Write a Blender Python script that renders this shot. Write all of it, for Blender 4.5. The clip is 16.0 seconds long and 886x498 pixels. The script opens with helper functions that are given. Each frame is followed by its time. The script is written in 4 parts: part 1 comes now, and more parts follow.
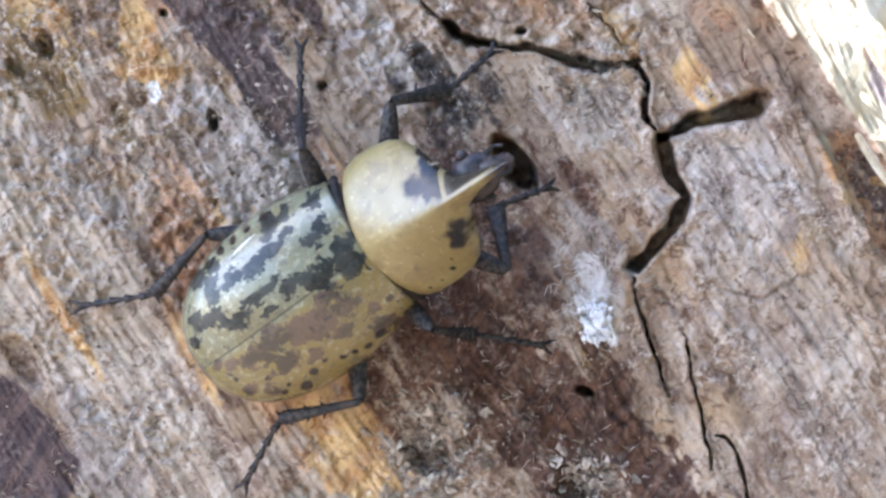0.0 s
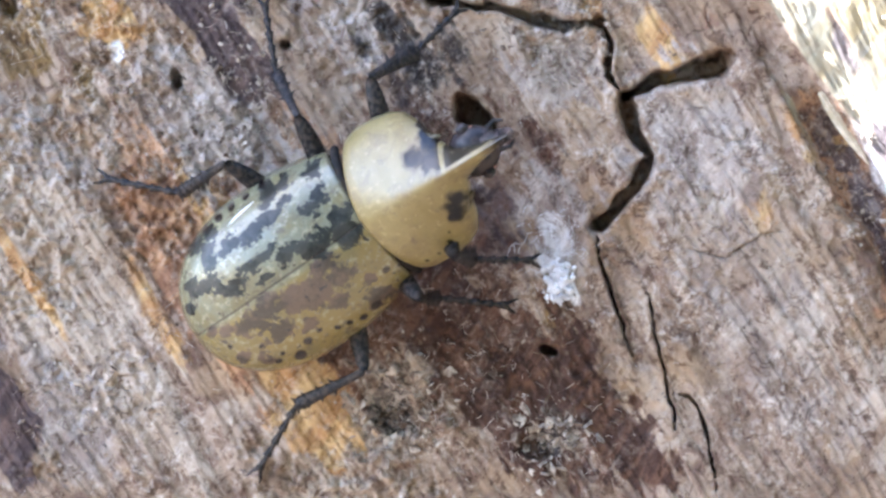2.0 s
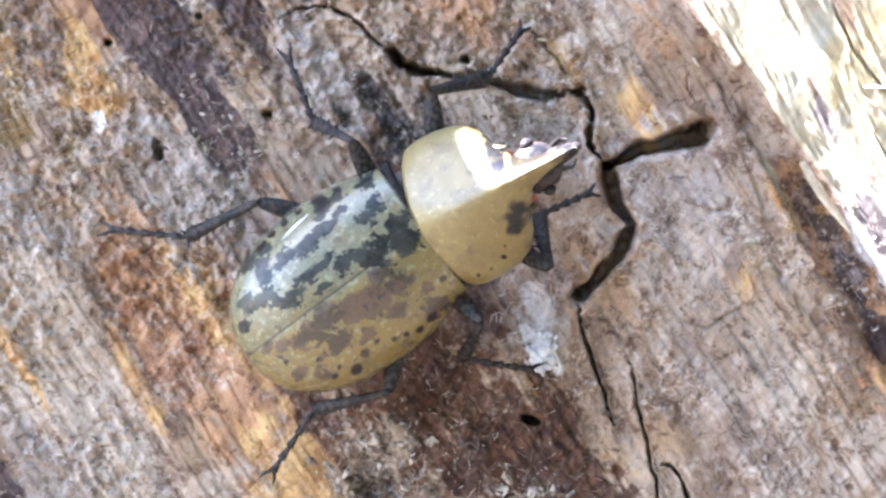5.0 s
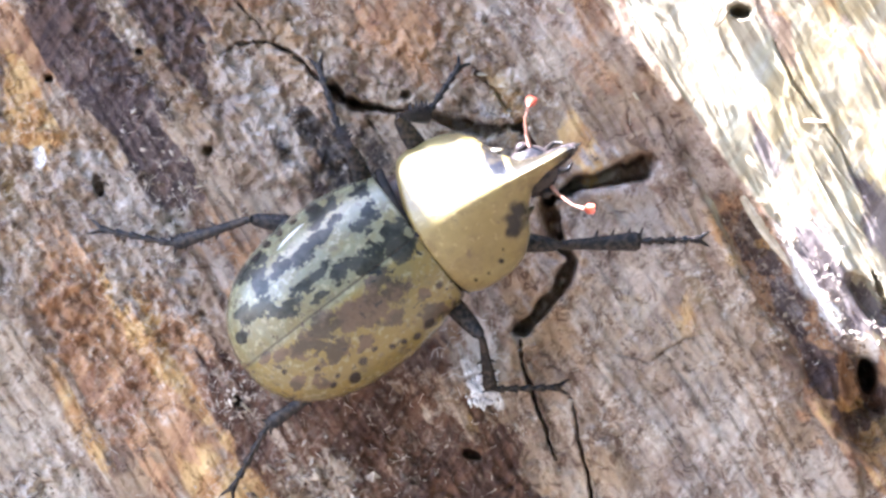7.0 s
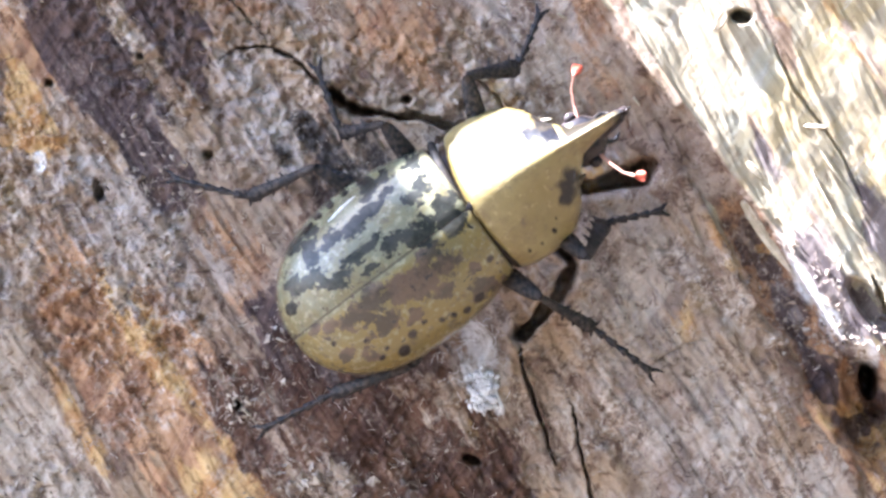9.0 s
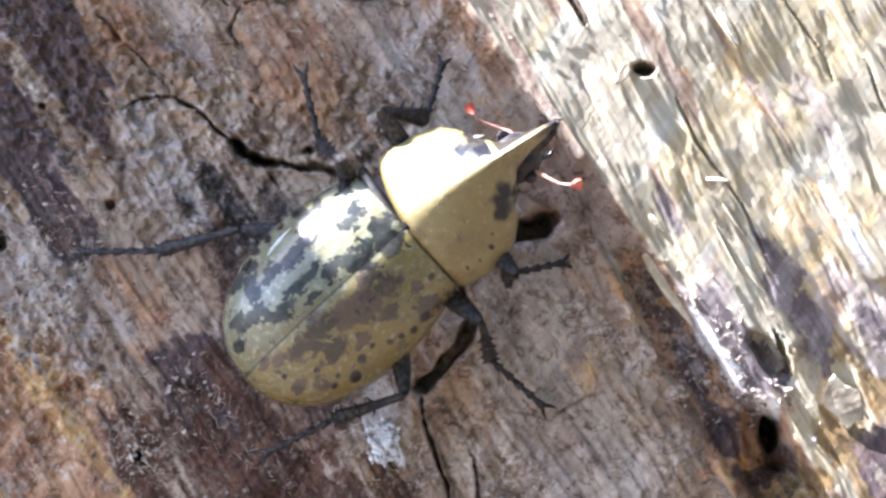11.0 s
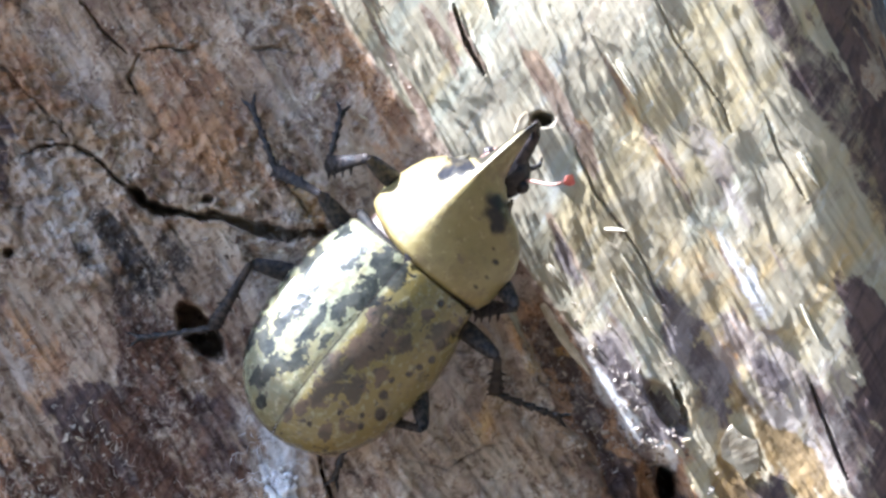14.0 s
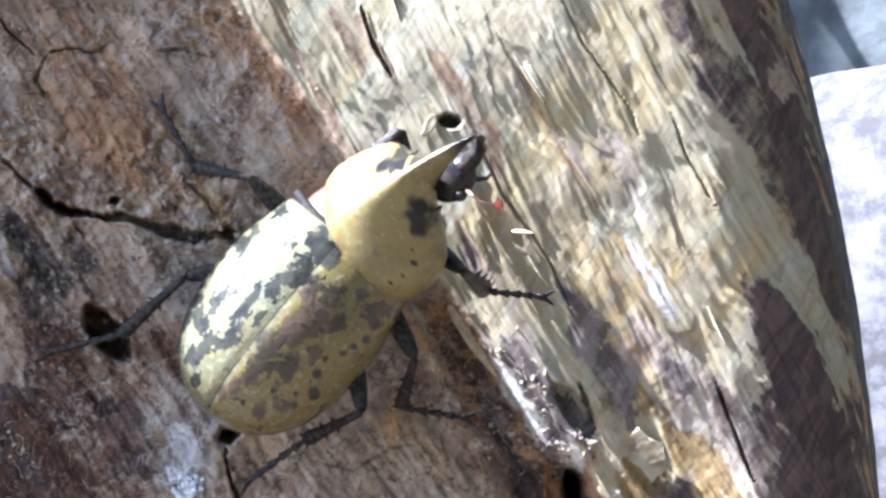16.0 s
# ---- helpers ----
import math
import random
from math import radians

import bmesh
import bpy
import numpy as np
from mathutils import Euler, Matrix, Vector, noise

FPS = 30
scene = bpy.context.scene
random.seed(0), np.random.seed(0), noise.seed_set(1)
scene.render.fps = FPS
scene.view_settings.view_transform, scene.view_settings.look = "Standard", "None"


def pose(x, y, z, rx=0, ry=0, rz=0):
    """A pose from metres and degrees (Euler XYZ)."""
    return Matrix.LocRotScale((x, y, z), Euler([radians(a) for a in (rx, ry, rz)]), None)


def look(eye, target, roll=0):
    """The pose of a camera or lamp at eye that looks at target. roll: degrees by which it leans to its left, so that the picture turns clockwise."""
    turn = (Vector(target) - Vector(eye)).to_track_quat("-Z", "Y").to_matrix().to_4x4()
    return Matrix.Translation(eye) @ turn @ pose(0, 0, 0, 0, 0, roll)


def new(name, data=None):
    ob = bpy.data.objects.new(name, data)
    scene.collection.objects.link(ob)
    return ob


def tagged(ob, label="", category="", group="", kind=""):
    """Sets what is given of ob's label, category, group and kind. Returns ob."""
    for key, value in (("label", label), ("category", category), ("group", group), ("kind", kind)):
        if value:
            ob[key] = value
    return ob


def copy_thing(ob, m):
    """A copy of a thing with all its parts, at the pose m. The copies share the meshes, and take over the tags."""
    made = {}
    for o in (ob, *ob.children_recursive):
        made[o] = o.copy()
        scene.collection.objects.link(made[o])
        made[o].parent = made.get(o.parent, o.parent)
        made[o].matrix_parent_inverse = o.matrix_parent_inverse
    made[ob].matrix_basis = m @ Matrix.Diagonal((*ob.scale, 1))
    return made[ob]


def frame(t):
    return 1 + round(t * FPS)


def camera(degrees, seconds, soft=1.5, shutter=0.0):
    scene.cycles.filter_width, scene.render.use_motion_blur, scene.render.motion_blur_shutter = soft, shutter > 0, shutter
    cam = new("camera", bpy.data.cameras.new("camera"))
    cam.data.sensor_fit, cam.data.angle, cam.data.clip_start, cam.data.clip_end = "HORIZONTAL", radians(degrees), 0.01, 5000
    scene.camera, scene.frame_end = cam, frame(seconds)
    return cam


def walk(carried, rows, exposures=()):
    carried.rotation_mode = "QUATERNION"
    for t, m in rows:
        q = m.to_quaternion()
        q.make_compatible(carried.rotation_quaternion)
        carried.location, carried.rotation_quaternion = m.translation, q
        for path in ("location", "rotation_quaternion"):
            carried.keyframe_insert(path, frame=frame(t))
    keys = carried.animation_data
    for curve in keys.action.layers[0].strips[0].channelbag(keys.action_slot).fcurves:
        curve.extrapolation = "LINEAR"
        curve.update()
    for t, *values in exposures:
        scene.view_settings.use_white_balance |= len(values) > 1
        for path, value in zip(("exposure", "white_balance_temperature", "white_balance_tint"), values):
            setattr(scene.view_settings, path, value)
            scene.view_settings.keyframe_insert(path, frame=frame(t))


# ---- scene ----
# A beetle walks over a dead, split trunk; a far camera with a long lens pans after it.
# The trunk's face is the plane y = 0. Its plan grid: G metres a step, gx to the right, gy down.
G = 0.000075
DIST = 0.841


def spot(gx, gy, h=0.0):
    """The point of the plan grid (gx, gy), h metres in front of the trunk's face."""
    return Vector(((gx - 784) * G, -h, 1 + (441 - gy) * G))


# ---- camera ----
cam = camera(8.0, 16.0, soft=2.8)
EYE = spot(784 + 360, 441 - 150, DIST)
PAN = [(0.0, 0.0, 0.0, 0.0), (0.5, 14.2, -20.1, -0.11), (1.0, 30.2, 21.1, -0.1), (1.5, 90.7, 72.0, -0.03), (2.0, 64.8, 72.1, -0.03),
       (2.5, 74.8, 33.5, 0.01), (3.0, 80.9, 6.6, -0.05), (3.5, 53.4, -27.1, -0.09), (4.0, 67.9, -52.1, -0.05), (4.2, 59.0, -50.4, -0.04),
       (6.3, 176.5, -65.8, -0.26), (6.5, 170.6, -77.8, -0.24), (7.0, 202.1, -113.1, -0.24), (7.5, 241.6, -93.3, -0.22),
       (8.0, 252.4, -96.9, -0.23), (8.5, 206.2, -88.8, -0.2), (9.0, 201.6, -121.5, -0.18), (9.5, 266.5, -176.5, -0.06),
       (9.7, 292.4, -190.6, -0.02), (11.8, 402.9, -237.7, 0.08), (12.0, 414.0, -249.0, 0.09), (12.5, 469.9, -239.5, 0.21),
       (13.0, 493.7, -272.8, 0.22), (13.5, 535.3, -297.6, 0.27), (14.0, 555.1, -300.5, 0.31), (14.5, 563.9, -301.1, 0.26),
       (15.0, 647.2, -298.0, 0.35), (15.5, 685.9, -309.5, 0.36), (16.0, 719.8, -305.0, 0.39)]
EXPOSURES = [(0.0, 4.09, 5620, 13), (4.2, 4.19, 5670, 13), (6.3, 4.27, 5740, 16), (7.2, 4.12, 5740, 17), (9.7, 3.84, 5700, 17), (11.8, 3.3, 5450, 15), (13.6, 3.15, 5420, 12), (14.5, 2.99, 5350, 10), (15.3, 3.04, 5400, 11), (16.0, 3.04, 5470, 11)]
walk(cam, [(t, look(EYE, spot(784 + a, 441 + b), roll)) for t, a, b, roll in PAN], EXPOSURES)

# ---- light ----
SUN_DIR = Vector((-0.63 * math.cos(radians(4.5)), -math.sin(radians(4.5)), 0.77 * math.cos(radians(4.5)))).normalized()
world = bpy.data.worlds.new("sky")
scene.world = world
world.use_nodes = True
sky = world.node_tree.nodes.new("ShaderNodeTexSky")
sky.sky_type, sky.sun_disc = "NISHITA", False
sky.sun_elevation = math.asin(SUN_DIR.z)
sky.sun_rotation = math.atan2(SUN_DIR.x, SUN_DIR.y)
background = world.node_tree.nodes["Background"]
world.node_tree.links.new(sky.outputs[0], background.inputs[0])
background.inputs[1].default_value = 0.085
sun = new("sun", bpy.data.lights.new("sun", "SUN"))
sun.data.energy, sun.data.angle, sun.data.color = 5.0, radians(0.55), (1.0, 0.965, 0.92)
sun.matrix_world = look(SUN_DIR * 5, (0, 0, 0))


# ---- materials ----
class Mat:
    """A node material, written line by line."""

    def __init__(self, name, rough=0.6, metal=0.0, spec=0.5):
        self.m = bpy.data.materials.new(name)
        self.m.use_nodes = True
        self.t = self.m.node_tree
        self.b = self.t.nodes["Principled BSDF"]
        self.b.inputs["Roughness"].default_value = rough
        self.b.inputs["Metallic"].default_value = metal
        self.b.inputs["Specular IOR Level"].default_value = spec

    def node(self, kind, **values):
        n = self.t.nodes.new("ShaderNode" + kind)
        for key, value in values.items():
            n.inputs[key.replace("_", " ")].default_value = value
        return n

    def put(self, value, socket):
        if isinstance(value, bpy.types.NodeSocket):
            self.t.links.new(value, socket)
        elif isinstance(value, tuple) and len(value) == 3 and socket.type == "RGBA":
            socket.default_value = (*value, 1)
        else:
            socket.default_value = value

    def coords(self, turn=(0, 0, 0), scale=(1, 1, 1)):
        c, m = self.node("TexCoord"), self.node("Mapping")
        self.t.links.new(c.outputs["Object"], m.inputs["Vector"])
        m.vector_type = "TEXTURE"
        m.inputs["Rotation"].default_value = turn
        m.inputs["Scale"].default_value = scale
        return m.outputs[0]

    def noise(self, scale, detail=4.0, rough=0.6, at=None, warp=0.0):
        n = self.node("TexNoise", Scale=scale, Detail=detail, Roughness=rough, Distortion=warp)
        self.put(at if at is not None else self.coords(), n.inputs["Vector"])
        return n.outputs[0]

    def ramp(self, value, low, high, a=0.0, b=1.0):
        n = self.t.nodes.new("ShaderNodeMapRange")
        n.interpolation_type = "SMOOTHSTEP"
        self.put(value, n.inputs["Value"])
        for key, v in (("From Min", low), ("From Max", high), ("To Min", a), ("To Max", b)):
            n.inputs[key].default_value = v
        return n.outputs[0]

    def math(self, op, a, b):
        n = self.t.nodes.new("ShaderNodeMath")
        n.operation = op
        self.put(a, n.inputs[0])
        self.put(b, n.inputs[1])
        return n.outputs[0]

    def mix(self, fac, a, b, how="MIX"):
        n = self.t.nodes.new("ShaderNodeMix")
        n.data_type, n.blend_type = "RGBA", how
        self.put(fac, n.inputs[0])
        self.put(a, n.inputs[6])
        self.put(b, n.inputs[7])
        return n.outputs[2]

    def attr(self, name):
        n = self.t.nodes.new("ShaderNodeAttribute")
        n.attribute_name = name
        return n.outputs["Fac"]

    def colour(self, value):
        self.put(value, self.b.inputs["Base Color"])
        return self

    def rough(self, value):
        self.put(value, self.b.inputs["Roughness"])
        return self

    def bump(self, height, distance, strength=1.0):
        n = self.node("Bump", Strength=strength, Distance=distance)
        self.put(height, n.inputs["Height"])
        self.put(n.outputs[0], self.b.inputs["Normal"])
        return self


GRAIN = math.atan2(0.527, 0.85)  # the grain leans to the left going up


def wood_material():
    m = Mat("weathered_wood", 0.8, 0, 0.2)
    along = m.coords((0, GRAIN, 0), (1, 1, 18))
    longer = m.coords((0, GRAIN, 0), (1, 1, 45))
    streak = m.noise(620, 6, 0.62, along, 0.4)
    ribbon = m.noise(330, 5, 0.6, longer, 0.2)
    fine = m.noise(2000, 4, 0.6, along)
    blotch = m.noise(95, 7, 0.66, None, 0.7)
    mottle = m.noise(300, 7, 0.7, None, 0.5)
    grit = m.noise(900, 6, 0.7)
    pale, strip = m.attr("pale"), m.attr("strip")
    clods = m.noise(420, 7, 0.75, None, 1.2)
    bare = m.math("SUBTRACT", 1.0, m.math("MULTIPLY", m.math("MAXIMUM", pale, strip), 0.88))
    darkened = m.math("MAXIMUM", m.math("MAXIMUM", m.attr("dark"), m.attr("red")), m.attr("black"))
    zone = m.math("MULTIPLY", m.ramp(m.noise(55, 4, 0.55, None, 0.4), 0.44, 0.58, 0.12, 1.0), m.ramp(m.noise(230, 4, 0.6), 0.4, 0.55, 0.25, 1.0))
    calm = m.math("MULTIPLY", m.math("MULTIPLY", bare, zone), m.math("SUBTRACT", 1.0, m.math("MULTIPLY", darkened, 0.72)))
    patch = m.noise(120, 5, 0.6, m.coords((0, GRAIN, 0), (1, 1, 2.2)), 0.9)
    colour = m.mix(m.ramp(blotch, 0.4, 0.6), (0.21, 0.145, 0.1), (0.36, 0.275, 0.21))
    colour = m.mix(m.ramp(patch, 0.53, 0.62, 0.0, 0.6), colour, (0.175, 0.115, 0.085))
    colour = m.mix(m.ramp(patch, 0.44, 0.36, 0.0, 0.55), colour, (0.46, 0.385, 0.315))
    colour = m.mix(m.ramp(mottle, 0.51, 0.61, 0.0, 0.75), colour, (0.15, 0.09, 0.065))
    colour = m.mix(m.ramp(m.noise(60, 6, 0.65), 0.52, 0.64, 0.0, 0.5), colour, (0.4, 0.28, 0.17))
    edge = m.math("ADD", m.math("MULTIPLY", m.math("SUBTRACT", mottle, 0.5), 0.9), m.math("MULTIPLY", m.math("SUBTRACT", streak, 0.5), 0.45))
    cloud = m.noise(260, 6, 0.65, m.coords((0, GRAIN, 0), (1, 1, 3.5)), 0.5)
    straw = m.mix(m.ramp(m.noise(150, 4, 0.55, m.coords((0, GRAIN, 0), (1, 1, 9))), 0.42, 0.58), (0.36, 0.345, 0.27), (0.36, 0.29, 0.165))
    straw = m.mix(m.ramp(m.noise(70, 5, 0.6, along, 0.5), 0.5, 0.62, 0.0, 0.8), straw, (0.38, 0.32, 0.23))
    straw = m.mix(m.ramp(m.noise(210, 5, 0.65, m.coords((0, GRAIN, 0), (1, 1, 5)), 0.4), 0.56, 0.68, 0.0, 0.7), straw, (0.43, 0.42, 0.39))
    straw = m.mix(m.ramp(m.noise(45, 4, 0.6, m.coords((0, GRAIN, 0), (1, 1, 2))), 0.52, 0.64, 0.0, 0.75), straw, (0.44, 0.31, 0.14))
    flecks = m.noise(620, 6, 0.65, m.coords((0, GRAIN, 0), (1, 1, 2.6)), 0.6)
    straw = m.mix(m.ramp(flecks, 0.56, 0.66, 0.0, 0.55), straw, (0.2, 0.15, 0.1))
    straw = m.mix(m.ramp(flecks, 0.42, 0.34, 0.0, 0.5), straw, (0.44, 0.43, 0.405))
    tones = (("beige", (0.47, 0.395, 0.32), (0.33, 0.255, 0.19), 0.85), ("rust", (0.44, 0.26, 0.145), (0.235, 0.122, 0.07), 0.92), ("orange", (0.55, 0.37, 0.17), (0.37, 0.2, 0.08), 0.92), ("grey", (0.41, 0.355, 0.32), (0.23, 0.185, 0.162), 0.85), ("ochre", (0.21, 0.135, 0.05), (0.12, 0.078, 0.034), 0.9),
             ("dark", (0.06, 0.042, 0.044), (0.115, 0.076, 0.068), 0.97), ("red", (0.05, 0.023, 0.016), (0.11, 0.055, 0.034), 0.97),
             ("pale", straw, (0.36, 0.31, 0.22), 0.95), ("plum", (0.1, 0.078, 0.08), (0.22, 0.185, 0.18), 0.95), ("white", (0.8, 0.79, 0.8), (0.62, 0.6, 0.6), 1.0), ("black", (0.024, 0.022, 0.025), (0.05, 0.042, 0.04), 0.95))
    for name, a, b, most in tones:
        fac = m.ramp(m.math("ADD", m.attr(name), edge), 0.22, 0.6, 0.0, most)
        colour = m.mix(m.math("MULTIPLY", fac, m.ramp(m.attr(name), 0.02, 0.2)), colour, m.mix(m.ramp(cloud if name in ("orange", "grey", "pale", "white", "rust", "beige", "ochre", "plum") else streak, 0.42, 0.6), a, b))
    crease = m.ramp(m.noise(520, 5, 0.6, m.coords((0, GRAIN, 0), (1, 1, 5)), 0.6), 0.57, 0.68, 0.0, 0.45)
    colour = m.mix(m.math("MULTIPLY", crease, strip), colour, (0.17, 0.12, 0.08))
    colour = m.mix(m.math("MULTIPLY", m.ramp(ribbon, 0.54, 0.72, 0.0, 0.3), m.math("SUBTRACT", 1.0, m.math("MULTIPLY", strip, 0.75))), colour, (0.4, 0.27, 0.17), "MULTIPLY")
    colour = m.mix(m.math("MULTIPLY", m.ramp(streak, 0.57, 0.72, 0.0, 0.22), m.math("SUBTRACT", 1.0, m.math("MULTIPLY", strip, 0.8))), colour, (0.08, 0.048, 0.035))
    colour = m.mix(m.math("MULTIPLY", m.ramp(fine, 0.55, 0.72, 0.0, 0.18), calm), colour, (0.6, 0.52, 0.44))
    colour = m.mix(m.math("MULTIPLY", m.ramp(clods, 0.53, 0.6, 0.0, 0.72), bare), colour, (0.27, 0.2, 0.16), "MULTIPLY")
    colour = m.mix(m.math("MULTIPLY", m.ramp(clods, 0.47, 0.39, 0.0, 0.58), calm), colour, (0.6, 0.5, 0.42))
    crust = m.math("MULTIPLY", m.ramp(grit, 0.5, 0.6), m.ramp(mottle, 0.6, 0.44, 0.25, 1.0))
    colour = m.mix(m.math("MULTIPLY", m.math("MULTIPLY", crust, calm), 0.66), colour, (0.64, 0.56, 0.49))
    pits = m.math("MULTIPLY", m.ramp(m.noise(750, 6, 0.7, m.coords((0, GRAIN, 0), (1, 1, 3.0))), 0.55, 0.64), m.math("MULTIPLY", m.math("MAXIMUM", zone, 0.2), 0.7))
    colour = m.mix(m.math("MULTIPLY", pits, bare), colour, (0.05, 0.03, 0.025))
    m.colour(colour)
    m.rough(m.ramp(grit, 0.3, 0.7, 0.6, 0.9))
    relief = m.math("ADD", m.math("ADD", m.math("MULTIPLY", streak, -0.3), m.math("MULTIPLY", fine, 0.15)), m.math("MULTIPLY", m.math("MULTIPLY", m.math("ADD", mottle, clods), bare), 0.6))
    relief = m.math("ADD", relief, m.math("MULTIPLY", m.math("ADD", cloud, m.math("MULTIPLY", flecks, 0.35)), strip))
    relief = m.math("ADD", relief, m.math("MULTIPLY", m.math("MULTIPLY", grit, m.math("MULTIPLY", bare, zone)), 0.9))
    m.bump(m.math("MULTIPLY", relief, m.math("SUBTRACT", 1.0, m.math("MULTIPLY", strip, 0.78))), 0.0012, 0.5)
    return m.m


def plain_material(name, a, b, scale, rough, bump=0.0, low=0.4, high=0.6, spec=0.5):
    m = Mat(name, rough, 0, spec)
    n = m.noise(scale, 5, 0.6)
    m.colour(m.mix(m.ramp(n, low, high), a, b))
    if bump:
        m.bump(n, bump)
    return m.m


def wing_material():
    """Glossy tan horn with slate islands, brown marbling and black dots; the left case's grey-green paints in its
    light.
    """
    m = Mat("spotted_wing_case", 0.22, 0, 0.5)
    across = m.attr("across")
    big = m.noise(420, 6, 0.62, None, 0.8)
    small = m.noise(1100, 5, 0.6)
    # greyer left, yellower right: the fall of light put into the tint
    base = m.mix(m.ramp(across, 0.5, 0.56), (0.15, 0.148, 0.096), (0.18, 0.135, 0.044))
    base = m.mix(m.ramp(m.noise(190, 5, 0.65), 0.42, 0.62, 0, 0.75), base, (0.148, 0.122, 0.054))
    base = m.mix(m.ramp(small, 0.5, 0.66, 0, 0.6), base, (0.3, 0.275, 0.18))
    base = m.mix(m.ramp(m.noise(620, 6, 0.7), 0.54, 0.66, 0, 0.6), base, (0.085, 0.07, 0.05))
    wave = m.math("ADD", m.math("MULTIPLY", m.math("SUBTRACT", big, 0.5), 2.4), m.math("MULTIPLY", m.math("SUBTRACT", small, 0.5), 1.3))
    brown = m.ramp(m.math("ADD", m.attr("brown"), wave), 0.18, 0.56, 0.0, 0.9)
    colour = m.mix(brown, base, m.mix(m.ramp(m.noise(240, 4, 0.6), 0.42, 0.58), (0.095, 0.062, 0.048), (0.035, 0.028, 0.025)))
    slate = m.ramp(m.math("ADD", m.attr("slate"), wave), 0.28, 0.54, 0.0, 0.92)
    colour = m.mix(slate, colour, m.mix(m.ramp(m.noise(300, 3), 0.42, 0.6), (0.008, 0.01, 0.012), (0.03, 0.031, 0.03)))
    m.colour(m.mix(m.attr("mark"), colour, (0.014, 0.01, 0.01)))
    m.rough(m.ramp(m.noise(700, 4), 0.35, 0.7, 0.12, 0.26))
    m.put(m.math("SUBTRACT", 0.45, m.math("MULTIPLY", slate, 0.3)), m.b.inputs["Coat Weight"])
    m.put(m.math("SUBTRACT", 0.45, m.math("MULTIPLY", slate, 0.28)), m.b.inputs["Specular IOR Level"])
    m.b.inputs["Coat Roughness"].default_value = 0.22
    m.bump(m.math("ADD", small, m.math("MULTIPLY", m.noise(260, 3), 1.5)), 0.00022, 0.55)
    return m.m


def shell_material():
    """Smooth olive-yellow horn with fine brown mottling and glossy black pits."""
    m = Mat("olive_shell", 0.3, 0, 0.6)
    base = m.mix(m.ramp(m.noise(120, 4, 0.55), 0.38, 0.62), (0.168, 0.124, 0.032), (0.215, 0.17, 0.064))
    base = m.mix(m.ramp(m.noise(330, 6, 0.7, None, 0.5), 0.46, 0.66, 0, 0.7), base, (0.115, 0.074, 0.024))
    base = m.mix(m.ramp(m.noise(1000, 4, 0.6), 0.56, 0.7, 0, 0.45), base, (0.36, 0.3, 0.15))
    base = m.mix(m.ramp(m.noise(650, 4, 0.6), 0.64, 0.7, 0, 0.8), base, (0.09, 0.06, 0.03))
    black = m.attr("mark")
    m.colour(m.mix(black, base, m.mix(m.ramp(m.noise(700, 4, 0.6), 0.52, 0.66, 0, 0.35), (0.01, 0.01, 0.013), (0.07, 0.055, 0.03))))
    m.rough(m.math("SUBTRACT", m.ramp(m.noise(700, 4), 0.35, 0.7, 0.4, 0.52), m.math("MULTIPLY", black, 0.26)))
    m.put(m.math("SUBTRACT", 0.6, m.math("MULTIPLY", black, 0.5)), m.b.inputs["Coat Weight"])
    m.b.inputs["Coat Roughness"].default_value = 0.42
    m.put(m.math("SUBTRACT", 0.6, m.math("MULTIPLY", black, 0.3)), m.b.inputs["Specular IOR Level"])
    m.bump(m.noise(900, 5, 0.6), 0.0002, 0.5)
    return m.m


WOOD = wood_material()
ELYTRON = wing_material()
PRONOTUM = shell_material()
GAP = plain_material("matt_black_joint", (0.008, 0.008, 0.009), (0.02, 0.016, 0.014), 700, 0.75, 0.0, 0.4, 0.6, 0.2)
DARK = plain_material("black_chitin", (0.018, 0.017, 0.02), (0.05, 0.04, 0.04), 700, 0.26, 0.0001, 0.4, 0.6, 0.18)
LEG = plain_material("dark_leg_chitin", (0.012, 0.013, 0.017), (0.045, 0.037, 0.034), 1300, 0.22, 0.0004, 0.4, 0.6, 0.22)
BELLY = plain_material("brown_belly", (0.05, 0.025, 0.015), (0.12, 0.06, 0.03), 400, 0.5, 0.0001)
CLUB = plain_material("red_antenna", (0.35, 0.05, 0.03), (0.5, 0.12, 0.07), 900, 0.45)
STALK = plain_material("pale_feeler", (0.3, 0.14, 0.1), (0.45, 0.25, 0.2), 900, 0.4)
HAIR = plain_material("yellow_hair", (0.4, 0.25, 0.08), (0.55, 0.38, 0.15), 900, 0.7)


# ---- mesh helpers ----
def mesh_object(name, verts, faces, material, parent=None, label="", smooth=True):
    me = bpy.data.meshes.new(name)
    me.from_pydata([tuple(v) for v in verts], [], faces)
    me.materials.append(material)
    if smooth:
        me.shade_smooth()
    ob = new(name, me)
    if parent:
        ob.parent = parent
    return tagged(ob, label)


